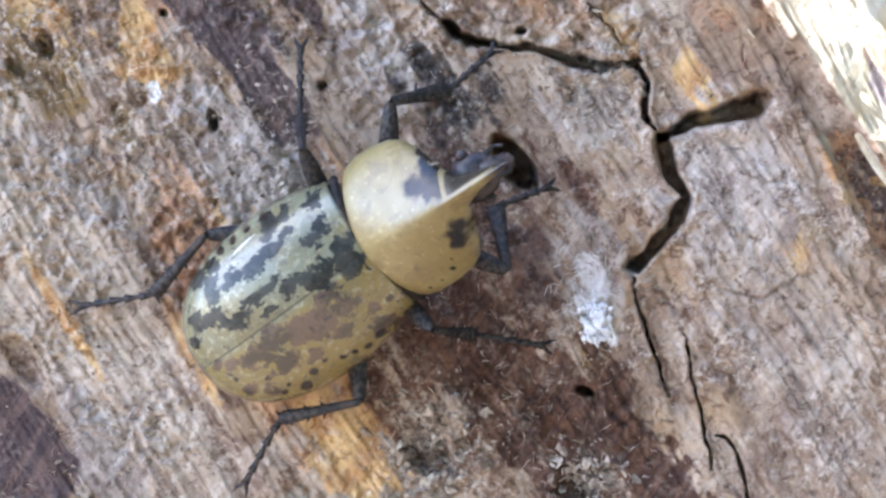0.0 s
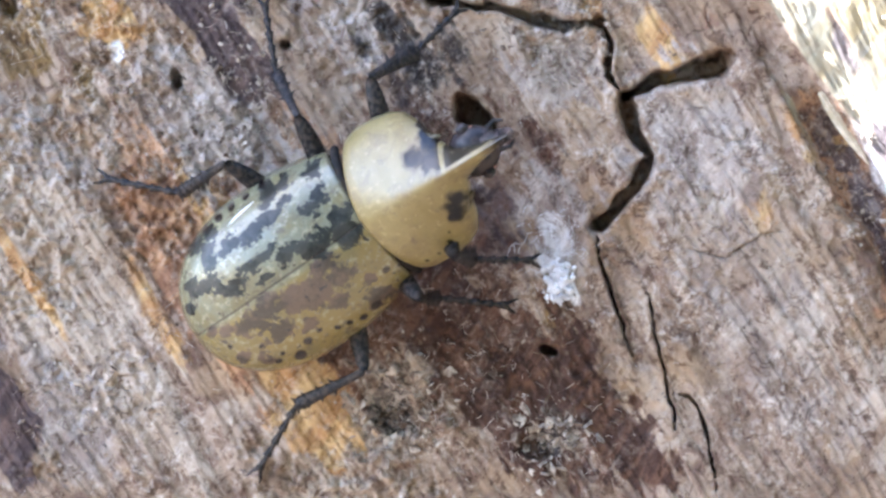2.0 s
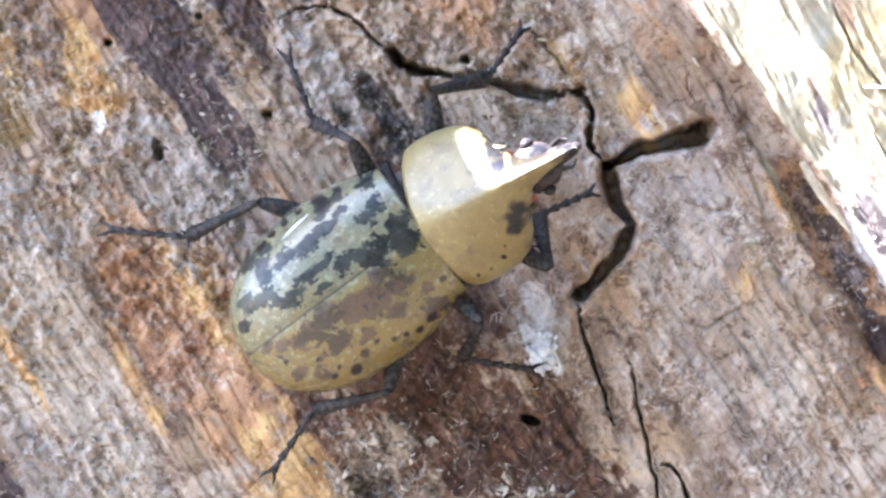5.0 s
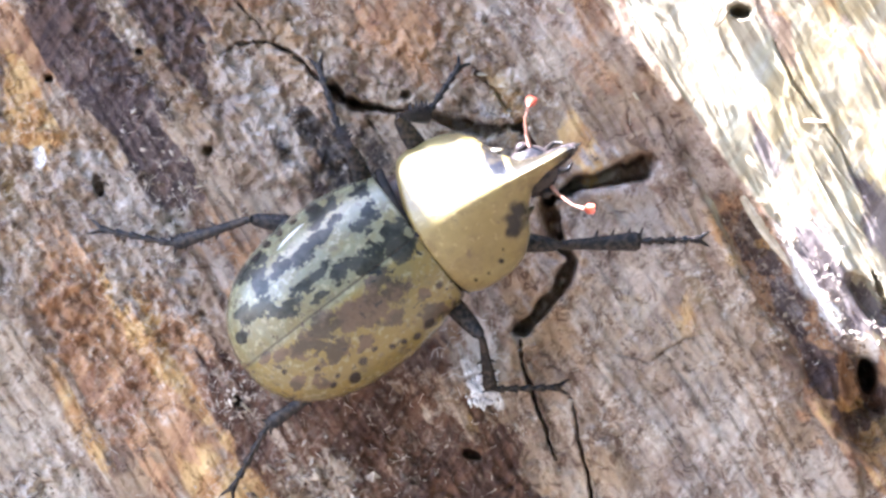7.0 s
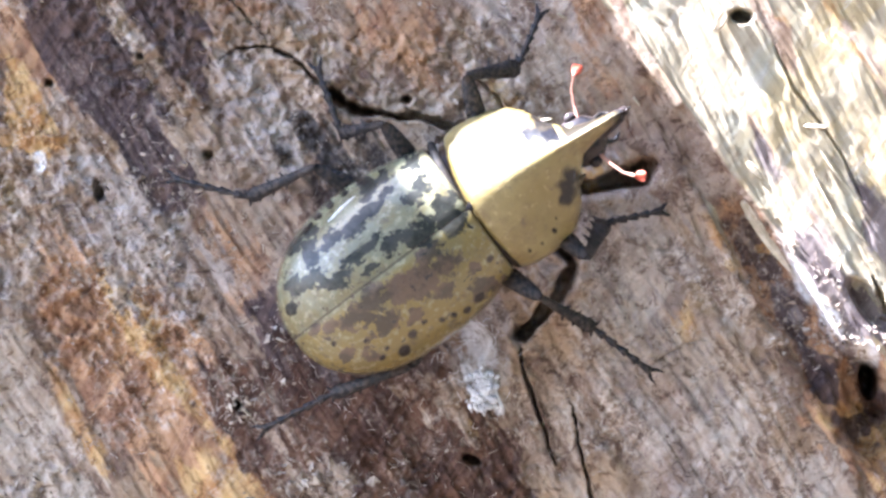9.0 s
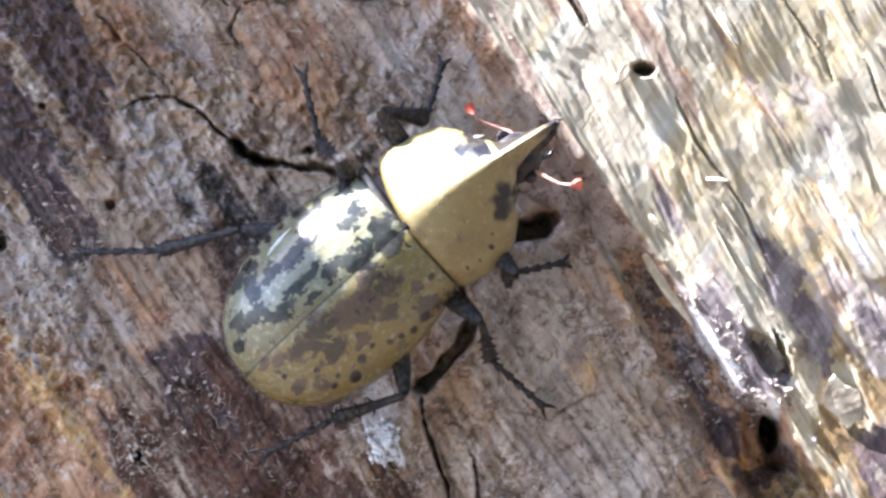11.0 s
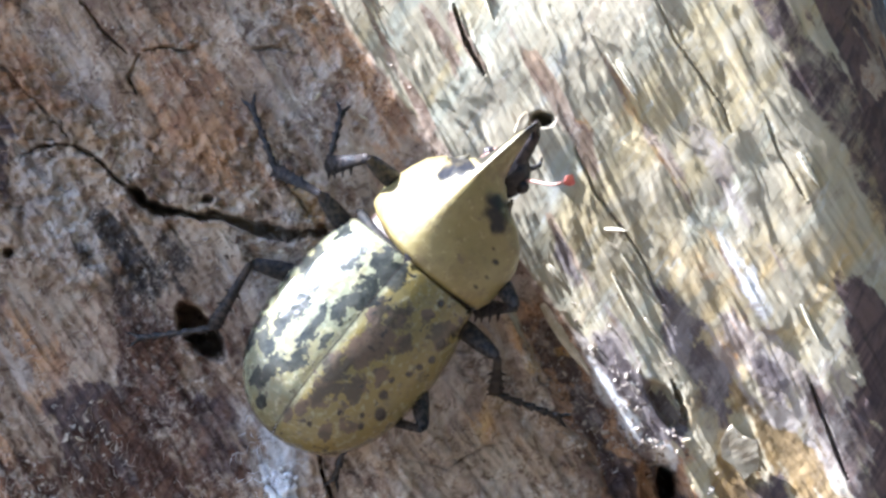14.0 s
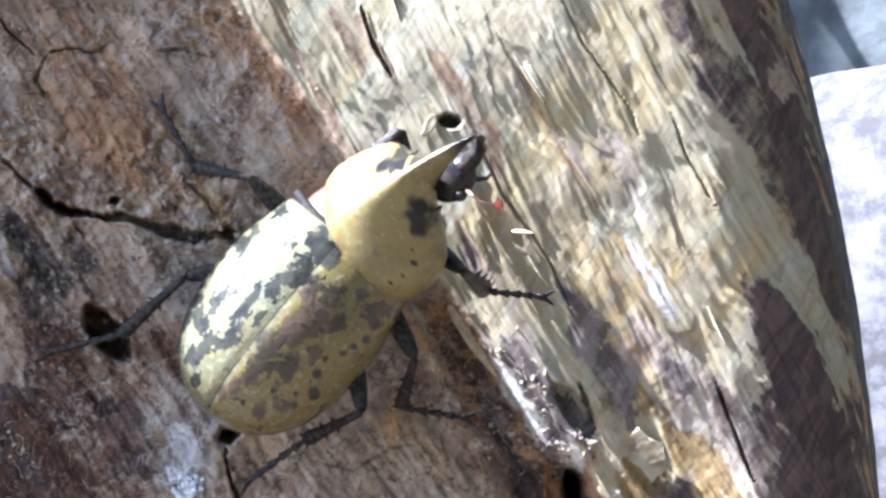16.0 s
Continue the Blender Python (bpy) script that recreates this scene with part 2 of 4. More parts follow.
def tube_data(path, radii, sides=10, flat=1.0, caps=True):
    """Verts and faces of a tube along path; flat squeezes it in its second direction."""
    path = [Vector(p) for p in path]
    verts, faces = [], []
    for i, p in enumerate(path):
        d = (path[min(i + 1, len(path) - 1)] - path[max(i - 1, 0)]).normalized()
        side = d.cross(Vector((0, 0, 1)) if abs(d.z) < 0.9 else Vector((0, 1, 0))).normalized()
        up = side.cross(d)
        for k in range(sides):
            a = 2 * math.pi * k / sides
            verts.append(p + radii[i] * (math.cos(a) * side + flat * math.sin(a) * up))
    for i in range(len(path) - 1):
        for k in range(sides):
            j = (k + 1) % sides
            faces.append((i * sides + k, i * sides + j, (i + 1) * sides + j, (i + 1) * sides + k))
    if caps:
        faces += [tuple(range(sides)), tuple(range((len(path) - 1) * sides + sides - 1, (len(path) - 1) * sides - 1, -1))]
    return verts, faces


def joined(*pieces):
    verts, faces = [], []
    for v, f in pieces:
        k = len(verts)
        verts += list(v)
        faces += [tuple(i + k for i in q) for q in f]
    return verts, faces


# ---- noise over the plan ----
def hashed(i, j, seed):
    n = (i * 374761393 + j * 668265263 + seed * 974634777) & 0xFFFFFFFF
    n = ((n ^ (n >> 13)) * 1274126177) & 0xFFFFFFFF
    return ((n ^ (n >> 16)) & 0xFFFF) / 65535.0


def lumps(x, y, seed):
    i, j = np.floor(x).astype(np.int64), np.floor(y).astype(np.int64)
    u, v = x - i, y - j
    u, v = u * u * (3 - 2 * u), v * v * (3 - 2 * v)
    a = hashed(i, j, seed) * (1 - u) + hashed(i + 1, j, seed) * u
    b = hashed(i, j + 1, seed) * (1 - u) + hashed(i + 1, j + 1, seed) * u
    return a * (1 - v) + b * v


def fbm(x, y, seed, octaves=4, gain=0.5):
    total, amp, norm = 0.0, 1.0, 0.0
    for k in range(octaves):
        total = total + amp * lumps(x * 2 ** k, y * 2 ** k, seed + 17 * k)
        norm += amp
        amp *= gain
    return total / norm


def step(x, a, b):
    t = np.clip((x - a) / (b - a), 0, 1)
    return t * t * (3 - 2 * t)


def along_across(x, y):
    return 0.527 * x + 0.85 * y, 0.85 * x - 0.527 * y


def line_distance(x, y, pts):
    """Distance to a broken line, and how far along it (0 to 1) the nearest point lies."""
    best, where = np.full(x.shape, 1e9), np.zeros(x.shape)
    n = len(pts) - 1
    for k in range(n):
        (x0, y0), (x1, y1) = pts[k], pts[k + 1]
        dx, dy = x1 - x0, y1 - y0
        s = np.clip(((x - x0) * dx + (y - y0) * dy) / (dx * dx + dy * dy), 0, 1)
        d = np.hypot(x - x0 - s * dx, y - y0 - s * dy)
        near = d < best
        best, where = np.where(near, d, best), np.where(near, (k + s) / n, where)
    return best, where


# ---- the trunk's face ----
# cracks: width in grid steps, depth in metres, line
CRACKS = [
    (3.6, 0.0025, [(577, -10), (625, -35), (687, -43), (767, 23), (837, 75), (930, 82)]),
    (9, 0.006, [(790, 42), (837, 75), (880, 84), (937, 80), (1007, 105), (1062, 118), (1127, 108), (1142, 150), (1140, 200), (1168, 240)]),
    (14, 0.007, [(1168, 240), (1178, 280), (1196, 320), (1208, 355), (1190, 405), (1150, 442), (1122, 470)]),
    (4.5, 0.004, [(1122, 470), (1122, 515), (1135, 560), (1155, 610), (1172, 650), (1182, 700)]),
]
CRACKS += [
    (25, 0.008, [(1170, 242), (1215, 218), (1262, 205), (1305, 196), (1343, 182)]), (3.2, 0.003, [(1205, 575), (1222, 650), (1240, 730), (1254, 790), (1266, 850)]),
    (3.2, 0.003, [(1250, 760), (1285, 775), (1305, 805), (1322, 860), (1335, 960)]),
]
FINE_CRACKS = [
    (3, 0.0014, [(805, -205), (852, -212), (885, -208), (922, -228)]), (2.5, 0.0012, [(805, -205), (782, -160), (802, -117)]),
    (2, 0.0008, [(970, -205), (1040, -212), (1100, -200)]), (1.5, 0.0006, [(1252, 503), (1300, 515), (1352, 528), (1412, 483), (1470, 478)]),
    (1.5, 0.0006, [(1340, 325), (1385, 320), (1406, 257)]), (3, 0.0014, [(1035, 0), (1070, 45), (1110, 90)]), (4, 0.003, [(1352, -300), (1375, -230), (1412, -165)]),
    (2, 0.0012, [(538, -195), (556, -178), (624, -108), (685, -42)]), (2, 0.0012, [(784, -195), (719, -263), (690, -300)]), (2, 0.001, [(834, 72), (860, 112), (889, 157)]),
]
FINE_CRACKS += [
    (5, 0.003, [(1745, 370), (1762, 410), (1778, 455)]),
    (2, 0.0006, [(1700, -330), (1748, -230), (1835, -110), (1850, -60)]), (2.5, 0.0008, [(1560, -60), (1608, 40), (1690, 150), (1730, 240)]),
    (2, 0.0006, [(1900, -120), (1930, -40), (1985, 60)]), (3, 0.0012, [(1985, 360), (2020, 450), (2060, 560)]),
]
# the broken edge of the brown plate, and the crevice beside it
LEDGE = [(1380, 96), (1425, 200), (1500, 330), (1571, 440), (1660, 540), (1700, 650), (1722, 760), (1745, 880)]
CREVICE = [(1475, 225), (1525, 310), (1590, 415), (1660, 500), (1735, 620)]
# slats that lie over the face: half width, height, line
SLATS = [(26, 0.0012, [(1335, 70), (1375, 190), (1425, 330)]), (13, 0.0016, [(1290, -120), (1345, -20), (1400, 60)]), (52, 0.0016, [(1560, 180), (1650, 340), (1730, 470)]),
         (58, 0.0016, [(1690, -30), (1770, 80), (1830, 150)]), (34, 0.002, [(1790, 100), (1850, 170), (1922, 256)]), (16, 0.002, [(1880, 200), (1930, 262)])]
# holes: place, half length, half width, turn in degrees, depth
HOLES = [
    (78, 78, 30, 16, 65, 0.0025), (28, 120, 24, 14, 40, 0.002), (762, 800, 62, 40, 35, 0.0018), (1020, 860, 40, 26, 10, 0.0018), (40, 640, 60, 26, 60, 0.0015),
    (287, 22, 8, 7, 0, 0.003), (449, -24, 6, 6, 0, 0.003), (570, 150, 11, 9, 0, 0.003), (376, 213, 22, 10, 80, 0.004), (922, 54, 11, 8, 0, 0.004),
]
HOLES += [
    (1037, 693, 18, 9, 20, 0.004), (910, 288, 62, 28, 52, 0.012), (1514, -90, 20, 13, 5, 0.006), (622, 595, 14, 9, 60, 0.004),
    (1910, 490, 210, 90, 57, 0.0016), (1735, 562, 72, 42, 75, 0.0035), (1770, 665, 95, 52, 48, 0.004), (1742, 556, 34, 18, 85, 0.012), (1738, 420, 60, 22, 55, 0.003),
]
# stains, some with light and shade painted in: place, half length along the grain, half width, strength
ORANGE = [(255, 80, 110, 52, 1.0), (60, 20, 80, 60, 0.6), (610, 770, 120, 70, 0.9), (1245, 185, 95, 34, 0.9), (1395, 425, 90, 34, 0.55), (440, 450, 130, 34, 0.8), (520, 560, 120, 20, 0.7), (330, 620, 120, 26, 0.6),
          (110, 560, 150, 14, 0.7), (1090, 60, 80, 34, 0.5), (1740, 640, 110, 50, 0.8), (1690, -30, 170, 50, 0.6), (1470, 300, 80, 22, 0.5), (1810, 150, 150, 30, 0.6), (1860, 330, 60, 30, 0.8),
          (1900, -60, 190, 30, 0.5), (1545, 330, 60, 22, 0.8)]
# those at (1655, 545) and (1715, 430) put soft shade into the colour
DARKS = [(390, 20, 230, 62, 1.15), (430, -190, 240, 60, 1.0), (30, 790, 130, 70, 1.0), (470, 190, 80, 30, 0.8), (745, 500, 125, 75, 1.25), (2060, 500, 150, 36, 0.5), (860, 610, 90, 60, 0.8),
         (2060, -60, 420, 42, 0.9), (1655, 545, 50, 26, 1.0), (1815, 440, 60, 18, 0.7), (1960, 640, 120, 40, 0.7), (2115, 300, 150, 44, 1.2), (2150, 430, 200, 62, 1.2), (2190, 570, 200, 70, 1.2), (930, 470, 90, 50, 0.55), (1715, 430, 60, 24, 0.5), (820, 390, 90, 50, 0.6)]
# (1250, 190) and (1870, 285): brown wood with its shadow painted in
RUSTS = [(1570, 350, 120, 34, 1.0), (1690, 470, 110, 40, 0.9), (470, 545, 270, 120, 1.1), (330, 430, 150, 60, 0.6), (600, 330, 150, 60, 0.5), (1180, -160, 260, 120, 0.55),
         (900, -90, 220, 90, 0.5), (560, 700, 120, 60, 0.7), (1360, 560, 170, 80, 0.3), (1740, 600, 170, 85, 1.3), (1870, 285, 60, 30, 1.0), (1250, 190, 90, 30, 0.8), (250, -30, 160, 60, 0.6), (560, -220, 200, 90, 0.45)]
# the first: reddish-brown cavity, its shade put into the colour
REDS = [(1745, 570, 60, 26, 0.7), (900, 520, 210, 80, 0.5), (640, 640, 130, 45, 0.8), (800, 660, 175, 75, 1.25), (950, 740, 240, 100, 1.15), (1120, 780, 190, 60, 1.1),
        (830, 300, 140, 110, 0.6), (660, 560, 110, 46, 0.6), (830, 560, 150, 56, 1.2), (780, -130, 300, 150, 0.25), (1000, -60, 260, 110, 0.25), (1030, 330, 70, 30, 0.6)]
# the first and the last lie inside shallow holes of the face
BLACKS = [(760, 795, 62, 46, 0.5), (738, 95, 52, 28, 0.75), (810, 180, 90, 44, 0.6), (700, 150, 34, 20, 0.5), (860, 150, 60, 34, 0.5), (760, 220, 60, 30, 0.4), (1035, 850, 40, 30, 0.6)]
# those at (1660, 330) and (1620, 300) put soft shade into the colour
GREYS = [(1900, 140, 190, 40, 0.4), (640, 60, 150, 70, 0.7), (1830, -10, 170, 34, 0.8), (1960, 420, 260, 80, 0.9), (2060, 480, 200, 80, 0.9), (1660, 330, 150, 40, 0.7),
         (450, 290, 170, 100, 1.0), (1040, 470, 130, 70, 0.8), (1050, 190, 120, 80, 0.8), (755, 790, 65, 50, 0.6), (1040, 850, 90, 60, 0.9), (180, 800, 160, 80, 0.6), (1300, 330, 160, 110, 0.85),
         (1400, 650, 300, 140, 0.4), (1100, -130, 200, 120, 0.5), (1620, 300, 90, 40, 0.8), (700, -150, 150, 60, 0.5), (150, 330, 140, 60, 0.6)]
# the first four: white wood along the ledge, with sunlight painted in
PALES = [(1596, 470, 50, 16, 1.0), (1645, 532, 44, 14, 1.0), (1478, 282, 60, 10, 0.9), (1535, 385, 50, 10, 0.9), (1800, -180, 280, 150, 1.0), (1650, 220, 150, 24, 0.9), (1590, 150, 130, 26, 0.8)]
BEIGES = [(1310, 400, 210, 110, 0.55), (1450, 560, 230, 90, 0.6), (120, 330, 150, 60, 0.7), (640, 40, 120, 60, 0.4), (30, 250, 90, 70, 0.6), (60, 440, 200, 90, 0.9), (280, 170, 40, 30, 0.9), (560, 830, 100, 40, 0.5), (1340, 540, 170, 80, 0.4),
          (270, 60, 80, 34, 0.8), (250, 660, 150, 40, 0.8), (330, 800, 150, 60, 0.9), (190, 490, 230, 70, 0.9), (120, 620, 200, 70, 0.9), (480, 480, 120, 22, 0.9), (420, 440, 90, 16, 0.9),
          (530, 560, 100, 16, 0.7), (300, 780, 170, 60, 0.8), (940, 100, 120, 60, 0.5), (1180, 30, 120, 60, 0.45)]
PLUMS = [(1705, 440, 90, 50, 1.2), (1650, 350, 90, 26, 0.8), (1785, 330, 140, 34, 1.1), (1740, 250, 70, 24, 0.8), (1925, 365, 50, 24, 0.8), (1590, 420, 60, 20, 0.8), (1560, 160, 70, 14, 0.6)]
OCHRES = [(70, 130, 80, 60, 1.0), (215, 215, 50, 22, 0.7), (20, 40, 40, 30, 0.8), (1050, 640, 40, 18, 0.9), (835, 690, 18, 14, 0.8), (1590, 100, 70, 20, 0.6), (1440, 420, 70, 24, 0.4), (1890, 600, 100, 56, 1.0), (1840, 700, 120, 60, 0.9), (1960, 560, 150, 60, 0.8), (1870, 420, 80, 24, 0.7)]
WHITES = [(1055, 562, 50, 20, 1.3), (1040, 490, 80, 30, 0.5), (1880, 190, 110, 24, 0.4), (430, 270, 90, 60, 0.2), (1060, 170, 60, 35, 0.25), (1640, 410, 110, 22, 0.6), (1735, 500, 40, 24, 0.6), (272, 165, 20, 14, 0.8)]


def edge_at(y):
    """Where the trunk turns away from view, to the right."""
    return 2208 + 0.19 * y - 0.00011 * (y - 100) ** 2


def pale_side(x, y):
    """How far a place lies inside the bleached, splintered strip."""
    border = 1352 + 0.75 * y + 30 * (fbm(x / 90, y / 90, 5) - 0.5)
    return x - border


def stain_and_light(x, y, spots, loose=1.0):
    a, c = along_across(x, y)
    wob_a, wob_c = 130 * (fbm(x / 90, y / 90, 31) - 0.5), 90 * (fbm(x / 60, y / 60, 37) - 0.5)
    rough = 1.5 * (fbm(c / 18, a / 110, 41, 5, 0.6) - 0.5) + 0.9 * (fbm(x / 34, y / 34, 97, 5, 0.65) - 0.5)
    total = np.zeros(x.shape)
    for gx, gy, la, lc, power in spots:
        a0, c0 = along_across(gx, gy)
        k = loose * min(1.0, lc / 70)
        d = np.hypot((a - a0 + k * wob_a) / la, (c - c0 + k * wob_c) / lc)
        total = np.maximum(total, power * step(1.3 - d + rough * loose * min(1.0, lc / 40), -0.1 * loose, 0.95 * loose))
    return total


def face_height(x, y):
    a, c = along_across(x, y)
    c = c + 40 * (fbm(x / 240, y / 240, 3) - 0.5)
    h = 0.0022 * (fbm(x / 330, y / 330, 7, 3) - 0.5)
    p = pale_side(x, y)
    inside = step(p, -12, 14)
    h += (1 - 0.7 * inside) * (0.0016 * (fbm(c / 42, a / 330, 11, 4) - 0.5) + 0.0007 * (fbm(c / 9, a / 90, 13, 3) - 0.5))
    crumbs = step(fbm(x / 150, y / 150, 19, 3), 0.42, 0.62)
    h += (1 - inside) * 0.00025 * (fbm(x / 7, y / 7, 29, 2) - 0.5) + inside * 0.03 * np.clip(p, 0, 560) * G
    h += 0.0026 * crumbs * (1 - inside) * (1 - 0.7 * step(x, 1080, 1220)) * (fbm(x / 17, y / 17, 23, 4, 0.6) - 0.5)
    slabs = fbm(c / 60, a / 380, 43, 4)
    levels = np.floor(slabs * 9) / 9 + step(slabs * 9 - np.floor(slabs * 9), 0.75, 1.0) / 9
    h += inside * (0.0012 + 0.0013 * (levels - 0.45) + 0.0005 * (fbm(c / 17, a / 100, 47, 4) - 0.5))
    ragged = 26 * (fbm(x / 22, y / 22, 107, 4, 0.6) - 0.5)
    edge_x = np.interp(y, [q[1] for q in LEDGE], [q[0] for q in LEDGE])
    beyond = x + ragged - edge_x
    h += 0.0012 * (1 - step(beyond, -4, 5)) * step(x, 1190, 1250) * step(y, 90, 240)
    d, s = line_distance(x, y, CREVICE)
    h -= 0.0028 * (1 - step(d + ragged, 18 + 34 * s, 30 + 44 * s)) * step(s, 0.0, 0.25)
    jag = 9 * (1 - 0.75 * inside) * (fbm(x / 14, y / 14, 53, 3) - 0.5)
    bend = 16 * (1 - 0.75 * inside)
    xj, yj = x + bend * (fbm(x / 38, y / 38, 101, 3) - 0.5), y + bend * (fbm(x / 38, y / 38, 103, 3) - 0.5)
    for width, depth, pts in CRACKS + FINE_CRACKS:
        d, s = line_distance(xj, yj, pts)
        w = width * (0.55 + 0.9 * lumps(s * 9, s * 0 + width, 59)) * (step(s, -0.25, 0.12) ** 0.5 if width > 8 else step(s, -0.03, 0.25)) * (1 - 0.75 * step(s, 0.8, 1.0) * (width < 12))
        w = np.where(width == 25, 10 + 16 * s, w)
        d = d + jag * min(1, width / 10)
        h -= depth * (1 - step(d, w * 0.45, w * 1.05))
        h += 0.0005 * min(1, depth / 0.005) ** 2 * np.exp(-((d - w * 1.6) / (w * 0.8)) ** 2)
    for width, rise, pts in SLATS:
        d, s = line_distance(x, y, pts)
        top = (1 - step(d + 0.4 * jag, width * 0.75, width)) * step(s, 0.0, 0.7)
        h = np.maximum(h, h * (1 - top) + top * (rise + 0.0005 * (fbm(c / 8, a / 120, 67, 3) - 0.5)))
    for gx, gy, la, lc, turn, depth in HOLES:
        ca, sa = math.cos(radians(turn)), math.sin(radians(turn))
        u, v = (x - gx) * ca + (y - gy) * sa, (y - gy) * ca - (x - gx) * sa
        d = np.hypot(u / la, v / lc) + (0.35 if la < 100 else 0.1) * (fbm(x / 20, y / 20, 61) - 0.5)
        h -= depth * (1 - step(d, 0.65 if la < 100 else 0.2, 1.12 if la < 100 else 1.25))
    return h


FACE = {}


def trunk_face(parent):
    step_len = 3.0
    xs, ys = np.arange(-150, 2800, step_len), np.arange(-420, 1080, step_len)
    x, y = np.meshgrid(xs, ys)
    h = face_height(x, y)
    FACE["h"] = h
    # past the shoulder the sheet bends back round the trunk's side
    r = 250.0
    u = x - (edge_at(y) - r)
    ang = np.clip(u / r, 0, 1.62)
    rest = np.maximum(u - 1.62 * r, 0) * G * 3
    px = np.where(u > 0, edge_at(y) - r + r * np.sin(ang), x)
    back = np.where(u > 0, r * (1 - np.cos(ang)), 0) * G + rest
    h = h * (1 - 0.65 * step(ang, 0.7, 1.3))
    hx = h * np.sin(ang)
    wx, wy, wz = (px - 784) * G + hx, back - h * np.cos(ang), 1 + (441 - y) * G
    rows, cols = x.shape
    verts = np.stack((wx, wy, wz), -1).reshape(-1, 3)
    k = np.arange(rows * cols).reshape(rows, cols)
    quads = np.stack((k[:-1, :-1], k[1:, :-1], k[1:, 1:], k[:-1, 1:]), -1).reshape(-1, 4)
    me = bpy.data.meshes.new("wood_face")
    me.vertices.add(len(verts))
    me.vertices.foreach_set("co", verts.astype(np.float32).ravel())
    me.loops.add(quads.size)
    me.loops.foreach_set("vertex_index", quads.astype(np.int32).ravel())
    me.polygons.add(len(quads))
    me.polygons.foreach_set("loop_start", np.arange(0, quads.size, 4, dtype=np.int32))
    me.update(calc_edges=True)
    me.shade_smooth()
    me.materials.append(WOOD)
    p = pale_side(x, y)
    a, c = along_across(x, y)
    rind = step(x - edge_at(y) + 60 * (fbm(c / 20, a / 200, 83) - 0.5) + 150 - 0.15 * (y + 305), -18, 18)
    strips = fbm(c / 38, a / 260, 71, 5)
    pale = step(p, -10, 25) * step(strips, 0.22, 0.4) * (1 - rind)
    tones = {"orange": stain_and_light(x, y, ORANGE), "rust": np.maximum(stain_and_light(x, y, RUSTS), 0.55 * rind * step(fbm(x / 70, y / 70, 89, 4), 0.3, 0.6)), "dark": np.maximum(stain_and_light(x, y, DARKS, 0.6), 0.95 * rind * step(fbm(c / 30, a / 120, 87, 4), 0.26, 0.42)), "red": stain_and_light(x, y, REDS), "black": stain_and_light(x, y, BLACKS),
             "grey": stain_and_light(x, y, GREYS), "white": stain_and_light(x, y, WHITES), "beige": stain_and_light(x, y, BEIGES), "ochre": stain_and_light(x, y, OCHRES), "plum": stain_and_light(x, y, PLUMS), "pale": np.maximum(stain_and_light(x, y, PALES), pale), "strip": step(p, -10, 25)}
    # the crevice: rusty brown wood, with its shade painted in as dark patches
    d, s = line_distance(x + 30 * (fbm(x / 40, y / 40, 109) - 0.5), y + 30 * (fbm(x / 40, y / 40, 113) - 0.5), CREVICE)
    deep = (1 - step(d, 14 + 30 * s, 30 + 46 * s)) * step(s, 0.0, 0.2)
    tones["rust"] = tones["rust"] * (1 - 0.8 * tones["strip"] * step(-y, -190, -90) * (1 - rind))
    tones["rust"] = np.maximum(tones["rust"], deep)
    tones["dark"] = np.maximum(tones["dark"], 0.55 * deep * step(fbm(x / 40, y / 40, 127, 4), 0.42, 0.56))
    for name in ("dark", "orange", "grey", "rust", "ochre", "red", "plum"):
        tones["pale"] = tones["pale"] * (1 - 0.75 * tones[name])
    for name, value in tones.items():
        me.attributes.new(name, "FLOAT", "POINT").data.foreach_set("value", np.clip(value, 0, 1).astype(np.float32).ravel())
    ob = new("wood_face", me)
    ob.parent = parent
    return tagged(ob, "cracked brown wood face with a bleached splintered strip")


def tree_trunk():
    trunk = tagged(new("dead_tree"), "leaning dead tree with cracked, weathered bare wood", "tree")
    trunk_face(trunk)
    verts, faces = [], []
    sides, rings = 48, 30
    for i in range(rings):
        z = -0.05 + 2.3 * i / (rings - 1)
        off = -0.28 * (z - 1)  # the lean
        grow = 1 + 0.5 * max(0, 0.5 - z) ** 2
        for k in range(sides):
            a = 2 * math.pi * k / sides
            ca, sa = math.cos(a), math.sin(a)
            n = 1 / (abs(ca) ** 4 + abs(sa) ** 4) ** 0.25
            wob = 1 + 0.035 * noise.noise((3 * ca, 3 * sa, z * 4))
            verts.append((-0.034 + off + 0.121 * n * ca * grow * wob, 0.142 + 0.12 * n * sa * grow * wob, z))
    for i in range(rings - 1):
        for k in range(sides):
            j = (k + 1) % sides
            faces.append((i * sides + k, i * sides + j, (i + 1) * sides + j, (i + 1) * sides + k))
    faces += [tuple(reversed(range(sides))), tuple(range((rings - 1) * sides, rings * sides))]
    body = mesh_object("trunk_body", verts, faces, BARK, trunk, "dark bark-covered rest of the trunk")
    return trunk


BARK = plain_material("bark", (0.05, 0.035, 0.028), (0.16, 0.11, 0.08), 60, 0.85, 0.004)
DEAD_TREE = tree_trunk()


